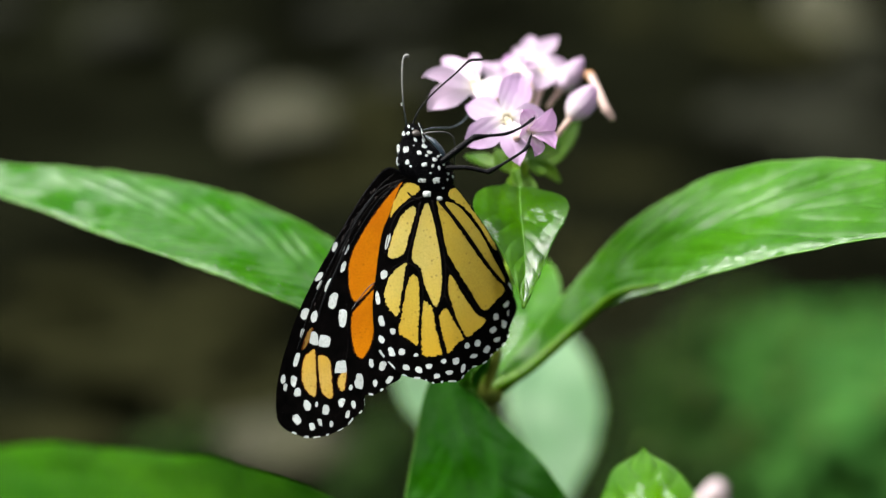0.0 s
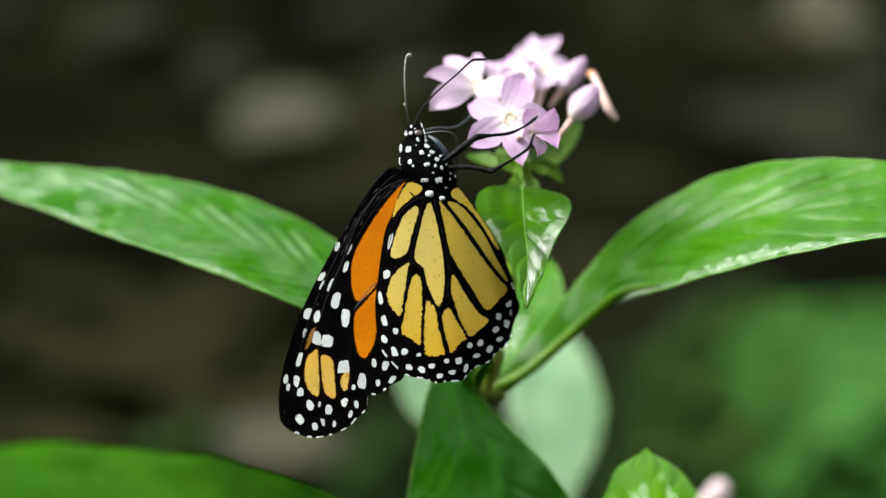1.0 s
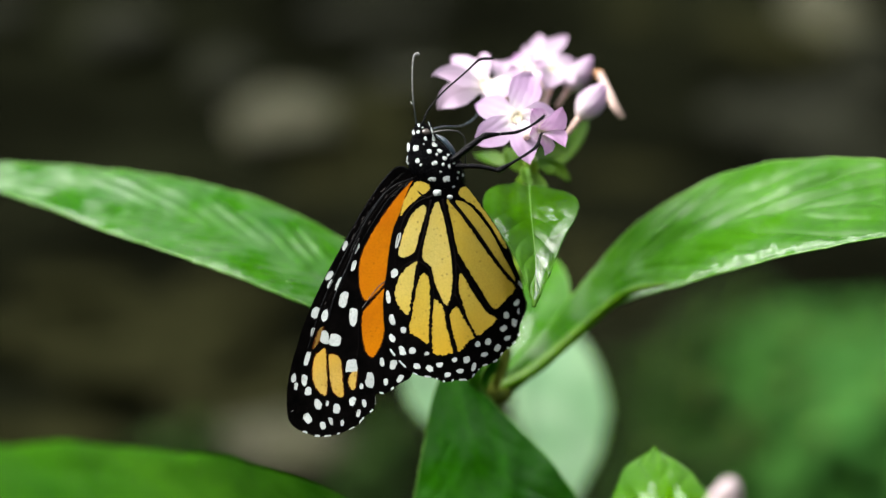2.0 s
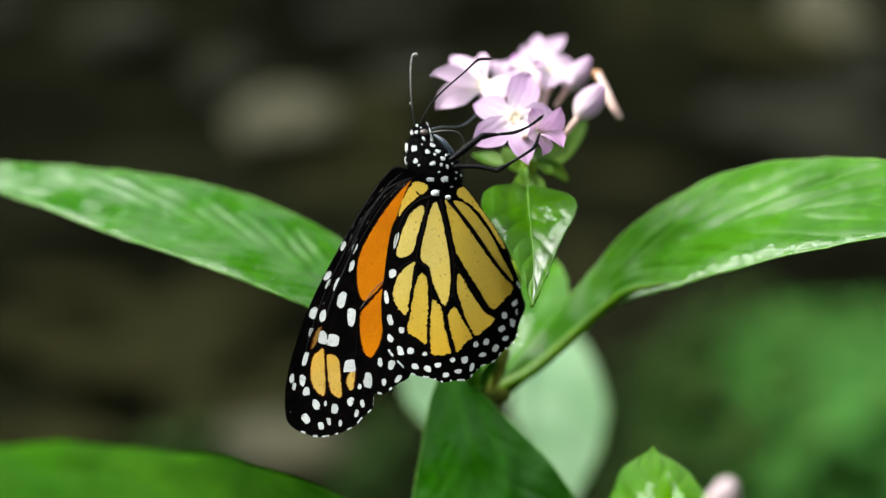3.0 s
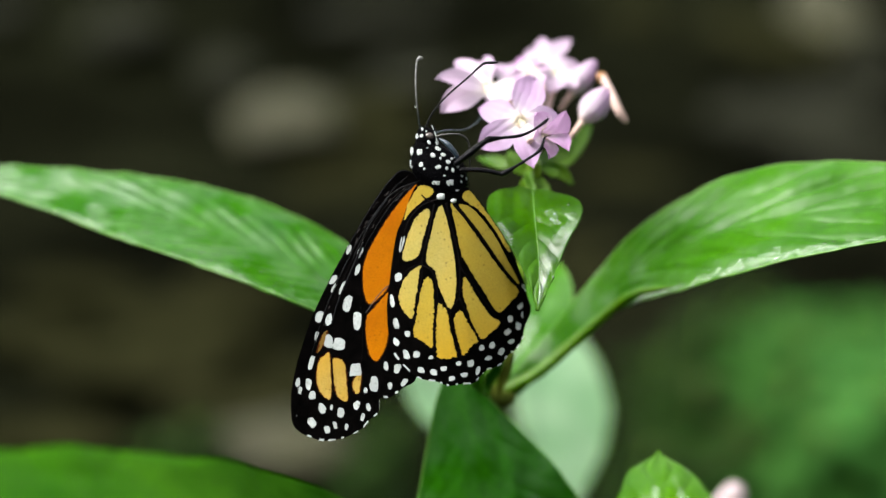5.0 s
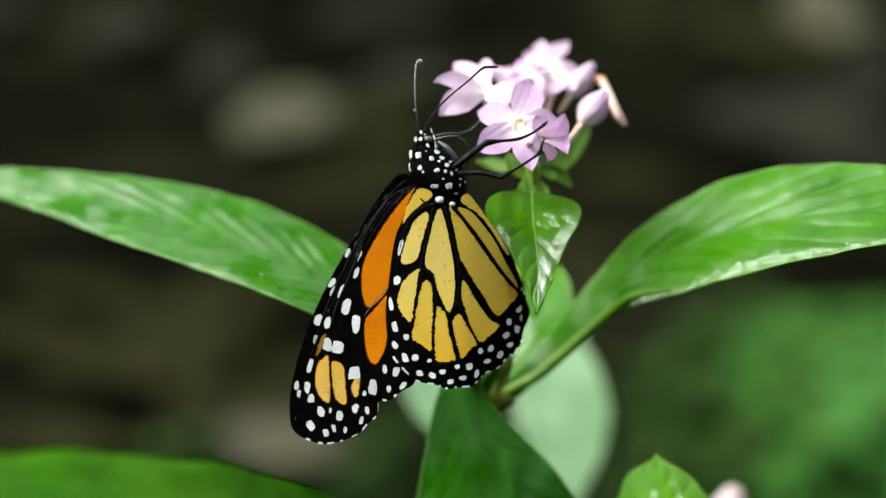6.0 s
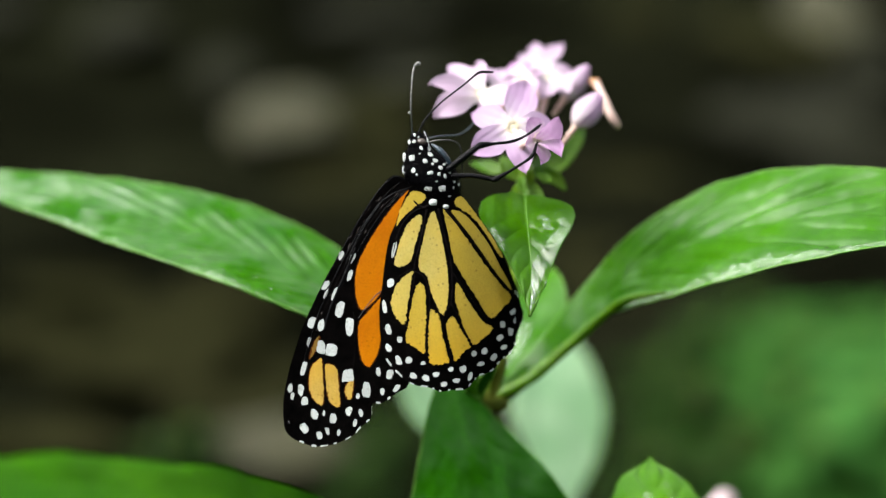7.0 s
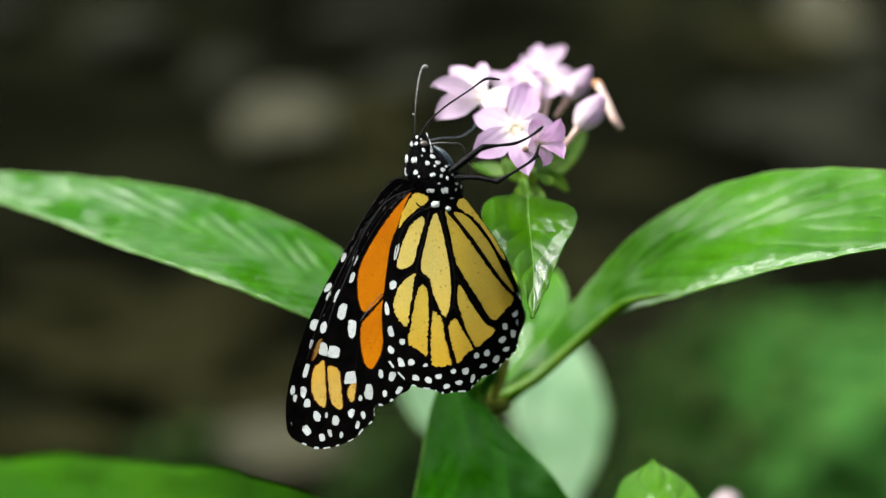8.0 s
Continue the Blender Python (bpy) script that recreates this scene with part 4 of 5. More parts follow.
def build_butterfly():
    fly = new("butterfly")
    m = TURN.to_4x4()
    m.translation = at(*(-0.4, 9.6, 0))
    fly.matrix_world = m
    tagged(fly, "orange and black butterfly with closed wings clinging to pink flowers", "butterfly")
    # far pair of wings first, then the near pair
    wing(fly, "forewing", "black forewing edge with white spots", FAR_OUTLINE, [(WING_BROWN, "", ellipse(*e, seed=k)) for k, e in enumerate(FAR_STREAKS)], FAR_SPOTS, lambda x, y: -1.4 - 0.03 * (x + 10),
         ((-24.5, -42.1), (-23.2, -42)), [([(-4.5, 3.9), (-6.8, 4.5), (-9, 2.7), (-11.5, -0.7), (-14, -4.8), (-16.5, -9.2), (-19, -13.8), (-21, -17.8), (-22.9, -22.2)], 0.16, 0.07, VEIN_GLOSS),
                                      ([(-5.8, 3.5), (-8, 1.7), (-10.4, -1.5), (-13.5, -6.3), (-17.5, -13.1)], 0.1, 0.05, VEIN_GLOSS)])
    wing(fly, "hindwing", "yellow and black hindwing behind the body", [(x * 0.97, y * 0.97) for x, y in HIND_OUTLINE], [(c, "", [(x * 0.97, y * 0.97) for x, y in p]) for c, _, p in HIND_CELLS],
         [], lambda x, y: -6.8 - 0.1 * x, ((-8, -27.5), (-8, -27.9)), [])
    rims = [(CELL_RUST, "", swollen(points, 0.14)) for _, _, points in FORE_CELLS]
    cells = [(material, text, swollen(points, -0.03)) for material, text, points in FORE_CELLS]
    wing(fly, "forewing", "orange forewing with black tip and white spots", FORE_OUTLINE, rims + cells + [(WING_BROWN, "", ellipse(*e, seed=k)) for k, e in enumerate(FORE_STREAKS)], FORE_SPOTS, fore_surface, ((-23.5, -42.4), (-4.3, -32.3)),
         [([(-3.2, 2.9), (-8, -0.1), (-12.5, -5.9), (-16.6, -13.7), (-20, -21)], 0.14, 0.08, VEIN_BLACK),
          ([(-8, -15.2), (-10, -16.5), (-11.8, -18.7), (-13.2, -20.7)], 0.12, 0.08, WING_BROWN),
          ([(-3.8, 2.6), (-8.5, 0.4), (-13, -5.3), (-17.1, -12.9), (-20.5, -20.6), (-23.2, -29.5)], 0.13, 0.06, VEIN_GLOSS),
          ([(-4.2, 2.2), (-8, -0.7), (-11.8, -6.3), (-14.8, -12), (-18, -19.5)], 0.11, 0.05, VEIN_GLOSS),
          # two broad ridges added to carry the grey-blue sheen, not true veins
          ([(-13.6, -8.2), (-15.8, -13.5), (-18, -18.6), (-19.2, -22.5)], 0.3, 0.22, VEIN_GLOSS), ([(-9.4, -0.6), (-12.6, -5.4), (-15.6, -11.4)], 0.22, 0.14, VEIN_GLOSS),
          ([(-19.2, -28), (-19, -31.5), (-18.8, -35.9)], 0.1, 0.08, VEIN_BLACK), ([(-14, -29.5), (-13.7, -25.5), (-14, -19.5)], 0.1, 0.08, VEIN_BLACK)])
    wing(fly, "hindwing", "yellow hindwing with black veins and white-spotted black rim", HIND_OUTLINE, [(c, text, swollen(p, -0.08)) for c, text, p in HIND_CELLS], HIND_SPOTS, hind_surface,
         ((-8.2, -27.7), (15.2, -23.7)),
         [([(-0.5, -0.7), (-3.5, -2), (-5.8, -5), (-7.2, -10.5), (-7.7, -15.5)], 0.26, 0.1, VEIN_BLACK),
          ([(1, -1.3), (2, -5.5), (3.3, -11.5), (3.3, -17.5), (1.8, -20.3), (2.1, -24.5), (3.2, -28)], 0.34, 0.1, VEIN_BLACK),
          ([(-1, -1.5), (-2, -6.5), (-3.2, -11.5), (-3.2, -13.5), (-4, -18.5), (-5, -23.5)], 0.28, 0.1, VEIN_BLACK),
          ([(-3, -11.7), (-6, -13.3), (-7.3, -16)], 0.1, 0.07, VEIN_BLACK),
          ([(-3.2, -12.3), (-1.4, -13.5), (-0.5, -17.5), (-1, -23.5), (-1.2, -27.5)], 0.2, 0.1, VEIN_BLACK),
          ([(3.4, -12.5), (5.5, -15.5), (9, -20.3), (11.5, -23)], 0.28, 0.1, VEIN_BLACK),
          ([(3.3, -18), (5, -21.5), (7, -25.5)], 0.2, 0.09, VEIN_BLACK),
          ([(2.3, -1.5), (6, -6), (10.5, -12), (14.8, -16.7)], 0.34, 0.12, VEIN_BLACK),
          ([(-3.3, 0.1), (-2.7, -0.5), (-2, -1), (-1.2, -1.3)], 0.14, 0.26, VEIN_BLACK), ([(-3.1, -1.1), (-2.4, -0.9), (-1.8, -1.2)], 0.06, 0.2, VEIN_BLACK)])
    # body
    rows = dense(THORAX)
    cut = HEAD_END * 5
    thorax = part("thorax", ringed(rows[cut - 2:]), BODY, fly, "black furry thorax with white dots")
    head = part("head", ringed(rows[:cut]), BODY, fly, "black head with white dots")
    part("fur", fur(rows[cut:], 2600, 4), BODY, thorax)
    part("fur", fur(rows[:cut], 700, 5, 0.35), BODY, head)
    part("abdomen", ringed(dense([(2.0, -0.6, 1.4, 1.2), (3.6, -4, 2.2, 1.7), (6.2, -9, 2.6, 1.6), (8.6, -13, 2.2, 1.1), (9.6, -15.4, 1.3, 0.7), (10.1, -16.6, 0.4, 0.3)])), BODY, fly, own=pose(0, 0, -0.0046))
    for k, (x, y, a, b, tilt) in enumerate(BODY_SPOTS):
        bm = bmesh.new()
        loop = ellipse(x, y, a * (1.08 if y > 0.8 else 0.85), b * (1.02 if y > 0.8 else 0.85), tilt, 9, k)
        z = body_z(x, y)
        if y < 0.8:
            z = max(z, hind_surface(x, y) + 0.25)
        rim = [bm.verts.new(Vector((p.x, p.y, max(body_z(p.x, p.y) if y >= 0.8 else z - 0.2, z - 0.5) - 0.05)) * 0.001) for p in loop]
        mid = [bm.verts.new(Vector((x + (p.x - x) * 0.7, y + (p.y - y) * 0.7, max(body_z(x + (p.x - x) * 0.7, y + (p.y - y) * 0.7) if y >= 0.8 else z, z - 0.4) + 0.05)) * 0.001) for p in loop]
        tip = bm.verts.new(Vector((x, y, z + 0.06)) * 0.001)
        n = len(loop)
        for i in range(n):
            bm.faces.new((rim[i], rim[(i + 1) % n], mid[(i + 1) % n], mid[i]))
            bm.faces.new((mid[i], mid[(i + 1) % n], tip))
        part("body_spot", bm, WING_WHITE, head if y > 9.3 else thorax)
    eye = bmesh.new()
    bmesh.ops.create_uvsphere(eye, u_segments=20, v_segments=12, radius=0.001, matrix=Matrix.Translation((-0.00195, 0.0105, 0.0011)) @ Matrix.Diagonal((0.95, 0.75, 0.8, 1)))
    part("eye", eye, EYE_BROWN, head, "brown-grey rounded eye")
    part("palp", limb([(-1.6, 9.9, 1), (-1.1, 11.3, 1.2), (-1.6, 12.6, 0.9)], [0.35, 0.45, 0.15]), BODY, head)
    part("palp", limb([(-0.6, 9.5, 1.4), (-0.9, 10.9, 1.6), (-1.5, 12.4, 1.2)], [0.08, 0.13, 0.06]), WING_WHITE, head, "white palp")
    # legs
    part("leg", spiny([(2.6, 5.5, 2.6), (5.2, 7.5, 3), (7.8, 9.5, 2.7), (8.6, 9.9, 2.6), (11, 10.2, 2.2), (14, 10.6, 1.5), (16.5, 11.7, 0.8), (18.6, 13.2, 0.2), (19, 13.6, 0.2)], [0.5, 0.68, 0.5, 0.64, 0.27, 0.31, 0.21, 0.32, 0.12], 70), LEG_BLACK, fly, "thin black leg")
    part("leg", spiny([(3.5, 4.5, 2.4), (7, 4.5, 2.8), (10.2, 3.9, 2.6), (11.1, 3.9, 2.5), (13.5, 5.3, 2), (16.5, 7.2, 1.4), (17.7, 8.3, 1), (18.3, 10, 0.6), (18.5, 10.4, 0.6)], [0.45, 0.42, 0.36, 0.54, 0.26, 0.25, 0.36, 0.24, 0.12], 71), LEG_BLACK, fly, "thin black leg")
    part("leg", limb([(-1.4, 11.1, -2), (1, 11.9, -6), (4.3, 12.3, -10), (6.5, 13.7, -14), (7.7, 15.3, -16)], [0.2, 0.19, 0.17, 0.15, 0.12]), LEG_BLUE, fly, "thin grey leg")
    part("leg", limb([(-0.2, 10.1, 1.6), (1.3, 9, 2.4), (2.6, 7.5, 2.4), (3.2, 6.3, 2.2)], [0.2, 0.5, 0.45, 0.3]), LEG_BLUE, fly, "folded blue-grey foreleg")
    # feelers and tongue, which move
    first = hinged("antenna", [(-3.5, 11.3, 0.3), (-3.9, 13.9, 0), (-4.3, 17.5, -0.6), (-4.4, 21.5, -1.4), (-4.2, 23.9, -2), (-3.7, 24.6, -2.1), (-3.2, 24.6, -2.1)], [0.15, 0.12, 0.12, 0.13, 0.16, 0.38, 0.26], ANTENNA_LIT, fly, "antenna with clubbed end, painted pale grey as lit")
    second = hinged("antenna", [(-2.6, 11.8, 0.6), (-1.6, 14.3, 1), (1, 17.5, 1.2), (5, 21, 1.2), (6.8, 22.7, 1.2), (7.8, 23.4, 1.2), (9, 23.5, 1.2), (10.1, 23.5, 1.2)], [0.2, 0.17, 0.17, 0.17, 0.2, 0.26, 0.27, 0.16], LEG_BLACK, fly, "black antenna with clubbed end")
    bead = bmesh.new()
    bmesh.ops.create_uvsphere(bead, u_segments=12, v_segments=8, radius=0.0002, matrix=Matrix.Translation((0.0112, 0.0105, 0.0024)))
    part("water_drop", bead, WATER, fly, "clear water drop on a leg")
    drop = bmesh.new()
    bmesh.ops.create_uvsphere(drop, u_segments=12, v_segments=8, radius=0.00022, matrix=Matrix.Translation((-0.00095, 0.0045, -0.0003)))
    part("water_drop", drop, WATER, first, "clear water drop")
    tongue = hinged("proboscis", [(-0.8, 10.4, 1.5), (0.5, 10.7, 2), (2, 10.8, 2.3), (3.5, 10.7, 2.4)], [0.2, 0.17, 0.15, 0.14], TONGUE, fly, "thin dark proboscis")
    tongue_end = hinged("proboscis_tip", [(3.5, 10.7, 2.4), (4.6, 10, 2.2), (5.1, 8.3, 1.8), (5.2, 4.5, 0.8)], [0.14, 0.14, 0.14, 0.12], TONGUE, fly)
    return fly, first, second, tongue, tongue_end


# ---------- flowers ----------
def petal_mesh(length, width, cup, material, seed):
    """A blunt petal along x, channelled down its middle, with a wavy rim."""
    rng = random.Random(seed)
    bm = bmesh.new()
    rows, cols = 16, 10
    grid = []
    ph, bend, lean = rng.uniform(0, 6), rng.uniform(-0.07, 0.07), rng.uniform(-0.2, 0.2)
    for i in range(rows + 1):
        t = i / rows
        w = width * 0.5 * (0.42 + 0.58 * math.sin(min(1, t / 0.6) * math.pi / 2) ** 1.2) * max(0.0, 1 - max(0.0, (t - 0.42) / 0.58) ** 2.0) ** 0.72 + 0.03
        line = []
        for j in range(cols + 1):
            q = 2 * j / cols - 1
            z = cup * length * (0.75 * t - t ** 2.2) + 0.2 * width * q * q * t * (1 - 0.5 * t) + lean * width * q * t * 0.5
            z += 0.2 * math.sin(7 * t + ph + 2.5 * q) * t * abs(q) ** 1.5 + 0.12 * noise.noise((t * 4, q * 2, seed + 3)) - 0.1 * math.exp(-(q / 0.22) ** 2) * t
            w2 = w * (1 + 0.1 * noise.noise((t * 5, q * 2, seed)))
            line.append(bm.verts.new(Vector((length * t, q * w2 + bend * length * t * t, z)) * 0.001))
        grid.append(line)
    for a, b in zip(grid, grid[1:]):
        for j in range(cols):
            bm.faces.new((a[j], a[j + 1], b[j + 1], b[j]))
    return mesh_of("petal", bm, material)


def frame_of(x_axis, z_axis):
    """A turn whose x runs along the first way and whose z lies nearest the second."""
    x = x_axis.normalized()
    z = (z_axis - x * z_axis.dot(x)).normalized()
    return Matrix((x, z.cross(x), z)).transposed()


def floret(plant, origin, centre, facing, petals, material, heart, seed, cup=0.25):
    """A five-petalled floret on a slender tube that grows from the heart of the cluster. petals: the tip, in the view's mm, and the width."""
    n = heading(*facing)
    c = at(*centre)
    foot = at(*heart)
    line = catmull([foot, foot.lerp(c, 0.4) - n * 0.001, c - n * 0.004, c - n * 0.0004], 5)
    bm = tube(bmesh.new(), line, spread([0.0004, 0.0005, 0.0006, 0.0008], len(line)), 10)
    root = part("floret", shifted(bm, origin), TUBE_PINK, plant, "pale pink five-petalled floret")
    for k, (u, v, w, width) in enumerate(petals):
        way = at(u, v, w) - c
        m = frame_of(way, n).to_4x4()
        m.translation = c - Vector(origin) + way.normalized() * 0.0005
        part("petal", petal_mesh(way.length * 1000 - 0.5, width * 1.15, cup, material, seed + k), None, root, own=m)
    base = frame_of(n.orthogonal(), n).to_4x4()
    base.translation = c - Vector(origin) + n * 0.0001
    ring = bmesh.new()
    rng = random.Random(seed)
    for k in range(22):
        a = 2 * math.pi * k / 22 + rng.uniform(-0.1, 0.1)
        out = Vector((math.cos(a), math.sin(a), 0))
        r = rng.uniform(0.0011, 0.0017)
        tube(ring, [out * 0.0004, out * (0.0004 + r * 0.35) + Vector((0, 0, 0.0005)), out * r + Vector((0, 0, rng.uniform(0.0005, 0.0009)))], [0.00014, 0.00012, 0.00005], 5)
    bmesh.ops.create_uvsphere(ring, u_segments=14, v_segments=8, radius=0.001, matrix=Matrix.Diagonal((1, 1, 0.3, 1)))
    part("throat", ring, THROAT, root, "creamy yellow hairy throat", own=base)
    return root


def half_open_bud(plant, origin, foot, tip, fat, seed):
    """A swollen bud of five petals that wrap one another."""
    a, b = at(*foot), at(*tip)
    m = frame_of((b - a), -AHEAD).to_4x4()
    m.translation = a - Vector(origin)
    length = (b - a).length * 1000
    core = bmesh.new()
    tube(core, [Vector((-0.004, 0, 0)), Vector((-0.001, 0, 0)), Vector((0.001, 0, 0))], [0.0005, 0.0006, 0.0009], 10)
    root = part("flower_bud", core, TUBE_PINK, plant, "half-open pale pink flower bud", own=m)
    for k in range(5):
        bm = bmesh.new()
        grid = []
        mid = radians(72 * k + 25)
        for i in range(17):
            t = i / 16
            r = fat * (math.sin(math.pi * min(1, 0.06 + t * 0.9)) ** 0.75) * (1.08 - 0.25 * t)
            span = radians(62) * (1 - max(0.0, (t - 0.7) / 0.3) ** 2 * 0.75)
            line = []
            for j in range(11):
                q = 2 * j / 10 - 1
                g = mid + q * span + 0.5 * t
                rr = r * (1 + 0.09 * q) + 0.1 * noise.noise((t * 4, q * 2, seed + k))
                line.append(bm.verts.new(Vector((length * t * (1 - 0.04 * q * q), rr * math.cos(g), rr * math.sin(g))) * 0.001))
            grid.append(line)
        for r0, r1 in zip(grid, grid[1:]):
            for j in range(10):
                bm.faces.new((r0[j], r0[j + 1], r1[j + 1], r1[j]))
        part("petal", mesh_of("petal", bm, PETAL if k == 1 else PETAL_WHITE), None, root)
    return root


def bud(plant, origin, foot, tip, fat, material, label):
    a, b = at(*foot), at(*tip)
    pts = [a.lerp(b, k / 10) for k in range(11)]
    bm = tube(bmesh.new(), pts, [fat * 0.001 * r for r in (0.25, 0.25, 0.26, 0.28, 0.32, 0.42, 0.62, 0.84, 0.98, 0.92, 0.55)], 12)
    return part("flower_bud", shifted(bm, origin), material, plant, label)


# ---------- the plant in bloom ----------
def build_plant():
    foot = at(*(5.22, -63.48, 50))
    foot = Vector((foot.x, foot.y + 0.01, 0.0))
    plant = new("flowering_plant")
    plant.location = foot
    tagged(plant, "green leafy plant with a cluster of pink star flowers, wet leaves", "plant")
    o = foot
    node, heart = (9.36, -28.85, 42), (17.15, 16.62, 24)
    line = catmull([foot, foot.lerp(at(*node), 0.5) + Vector((0.006, 0, 0)), at(*node)], 10)
    part("stem", shifted(tube(bmesh.new(), line, spread([0.003, 0.0024, 0.0019], len(line)), 10), o), STEM_BROWN, plant, "brownish green main stem")
    line = catmull([at(*node), at(*(12.53, -17.62, 40)), at(*(16.2, -0.99, 35)), at(*(17.32, 10.86, 28)), at(*heart)], 8)
    part("stem", shifted(tube(bmesh.new(), line, spread([0.0018, 0.0013, 0.0014], len(line)), 10), o), STEM, plant, "slim green flower stem")
    line = [at(*(6.4, -23.05, 38)), at(*(8.39, -26.8, 38)), at(*(10.62, -28.97, 39)), at(*(13.47, -29.07, 42))]
    part("node", shifted(tube(bmesh.new(), catmull(line, 5), spread([0.0008, 0.0016, 0.0021, 0.0014], 16), 10), o), STEM_BROWN, plant, "olive-brown leaf node")
    flat0, flat1 = (0.05, 0.36, 0.93), (0.12, 0.34, 0.93)
    tilt0, tilt1 = (0.05, 0.5, 0.86), (0.12, 0.48, 0.87)
    add_leaf(plant, o, LEAF, "long broad green leaf, wet and veined", [(-2.63, -20.42, 36), (-19.8, -2.48, 28), (-49.59, 9.83, 34), (-113.51, 17.85, 70)], 15.2, tilt0, tilt1, seed=1, fold=0.06, plain_to=0.3, quilt=1.7, lean=3.6, veins=12, cols=72, rows=220, lumps=0.4, wet=4, beads=260, bead_spread=3, film=[(0.12, 0.8, (-1, -1), (-1.05, -0.86, -0.94, -0.84, -0.95, -0.82, -0.84), 0.05, DEW_SHEEN)], shape=[0.05, 0.5, 0.78, 0.93, 0.98, 0.96, 0.88, 0.73, 0.5, 0.27, 0],
             petiole=[node, (3.99, -25.38, 40), (-2.63, -20.2, 36)])
    add_leaf(plant, o, LEAF_YOUNG, "broad glossy green leaf with wet rim", [(10.69, -28.4, 42), (24.74, -18.78, 46), (32.42, -1.56, 42), (47.75, 8.88, 26), (73.93, 9.39, 12), (117.87, 8.82, 4)], 16.7, (-0.6, 0.42, 0.68), (0.22, 0.6, 0.77), seed=2, fold=0.06, quilt=2.0, lean=2.8, veins=8, plain_to=0.42, cols=72, rows=220, lumps=0.35,
             shape=[0.06, 0.12, 0.18, 0.27, 0.46, 0.67, 0.81, 0.83, 0.73, 0.48, 0], wet=3, beads=420, bead_spread=1.2, film=[(0.4, 0.93, (-1, -1), (-0.8, -0.9, -0.72, -0.88, -0.75), 0.08, DEW_SHEEN)], petiole=[node, (17.96, -24.5, 40), (24.99, -18.59, 39), (32.87, -11.25, 34), (37.01, -8.18, 28), (42.91, -6.87, 21)], rib_material=LEAF_YOUNG)
    add_leaf(plant, o, LEAF_WET, "small glossy leaf hanging below the flowers", [(16.6, 11.42, 14), (16.3, 4.19, 7), (17.84, -0.91, 1), (16.64, -10.4, -3.5)], 8.5, (1, 0.03, 0.05), (1, 0.0, -0.02), seed=3, fold=0.16, fold_far=0.2, lumps=0.7, rib_up=0.02, wet=5, wet_side=1, beads=50, bead_spread=5, rib_r=0.13, rows=160, cols=64,
             shape=[0.3, 0.88, 1.0, 0.96, 0.84, 0.67, 0.51, 0.38, 0.26, 0.13, 0], rib_material=VEIN, margin=LEAF_WET, wave=0.25, veins=5, quilt=0.95, lean=1.3, film=[(0.46, 0.96, (0.8, 0.3, -0.02, -0.1, -0.15, -0.2), (1.0, 1.0, 0.85, 0.7, 0.6, 0.6), 0.08, WATER_FILM, 0.15), (0.25, 0.52, (0.6, 0.75, 0.5, 0.4), (0.85, 1.0, 1.0, 1.0), 0.06, DEW_SHEEN), (0.34, 0.56, (-0.95, -1.0, -1.0), (-0.75, -0.65, -0.9), 0.05, DEW_SHEEN), (0.2, 0.36, (0.2, 0.3), (0.45, 0.6), 0.05, DEW_SHEEN)])
    # the whitish sheet on this leaf is painted sheen
    add_leaf(plant, o, LEAF_YOUNG, "green leaf rising behind the stem", [(11.86, -27.88, 44), (15.44, -20.33, 50), (21.2, -12.55, 56), (23.69, -2.48, 66)], 9.0, (0.95, 0.15, -0.1), (0.95, 0.05, -0.2), seed=4, fold=0.12, veins=8, cols=48, film=[(0.2, 0.6, (-0.6, -0.3, -0.5), (0.0, 0.2, 0.1), 0.06, DEW_SHEEN)])
    add_leaf(plant, o, LEAF_SHADED, "dark green leaf drooping in front of the stem", [(2.26, -24.14, 34), (5.4, -38.84, 34), (13.97, -62.33, 34), (25.39, -93.08, 34)], 17.3, (1, 0.1, 0.1), (1, 0.1, 0.1), seed=5, fold=-0.1, shape=[0.12, 0.28, 0.44, 0.62, 0.8, 0.93, 1, 0.95, 0.78, 0.45, 0], quilt=0.5, lean=2.4, veins=9, cols=60, rib_r=0.4, lumps=0.9)
    # young leaflets in the axil of the big leaf
    add_leaf(plant, o, LEAF_SHADED, "small dark leaflet at the node", [(8.43, -27.14, 30), (8.99, -24.72, 26), (9.96, -22.67, 22), (11.18, -20.34, 20)], 1.5, (1, 0.2, 0.2), (1, 0.2, 0.2), seed=15, fold=0.3, rows=40, cols=14, quilt=0.1, lumps=0.1)
    add_leaf(plant, o, STEM_BROWN, "small olive-brown stipule at the node", [(10.8, -28, 36), (11.8, -25, 34), (12.5, -22.3, 33), (13.4, -19.6, 32)], 1.4, (1, 0.2, 0.2), (1, 0.2, 0.2), seed=17, fold=0.3, rows=40, cols=14, quilt=0.1, lumps=0.1, margin=STEM_BROWN)
    add_leaf(plant, o, LEAF_YOUNG, "small fresh leaflet at the node", [(7.5, -28.35, 38), (6.77, -26.54, 34), (6.95, -24.67, 32), (8.26, -22.71, 32)], 1.9, (1, 0.1, 0.1), (1, 0.1, 0.1), seed=16, fold=0.3, rows=40, cols=14, quilt=0.1, lumps=0.1)
    add_leaf(plant, o, LEAF_MATTE, "broad green leaf low on the plant", [(0, -62, 30), (-15.54, -40.9, -60), (-58.52, -33.6, -95), (-85.49, -32.4, -100)], 20.6, flat0, flat1, seed=6, fold=0.02, lumps=0.6, margin=LEAF_MATTE,
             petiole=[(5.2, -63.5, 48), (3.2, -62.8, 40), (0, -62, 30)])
    # flower heads
    H = heart
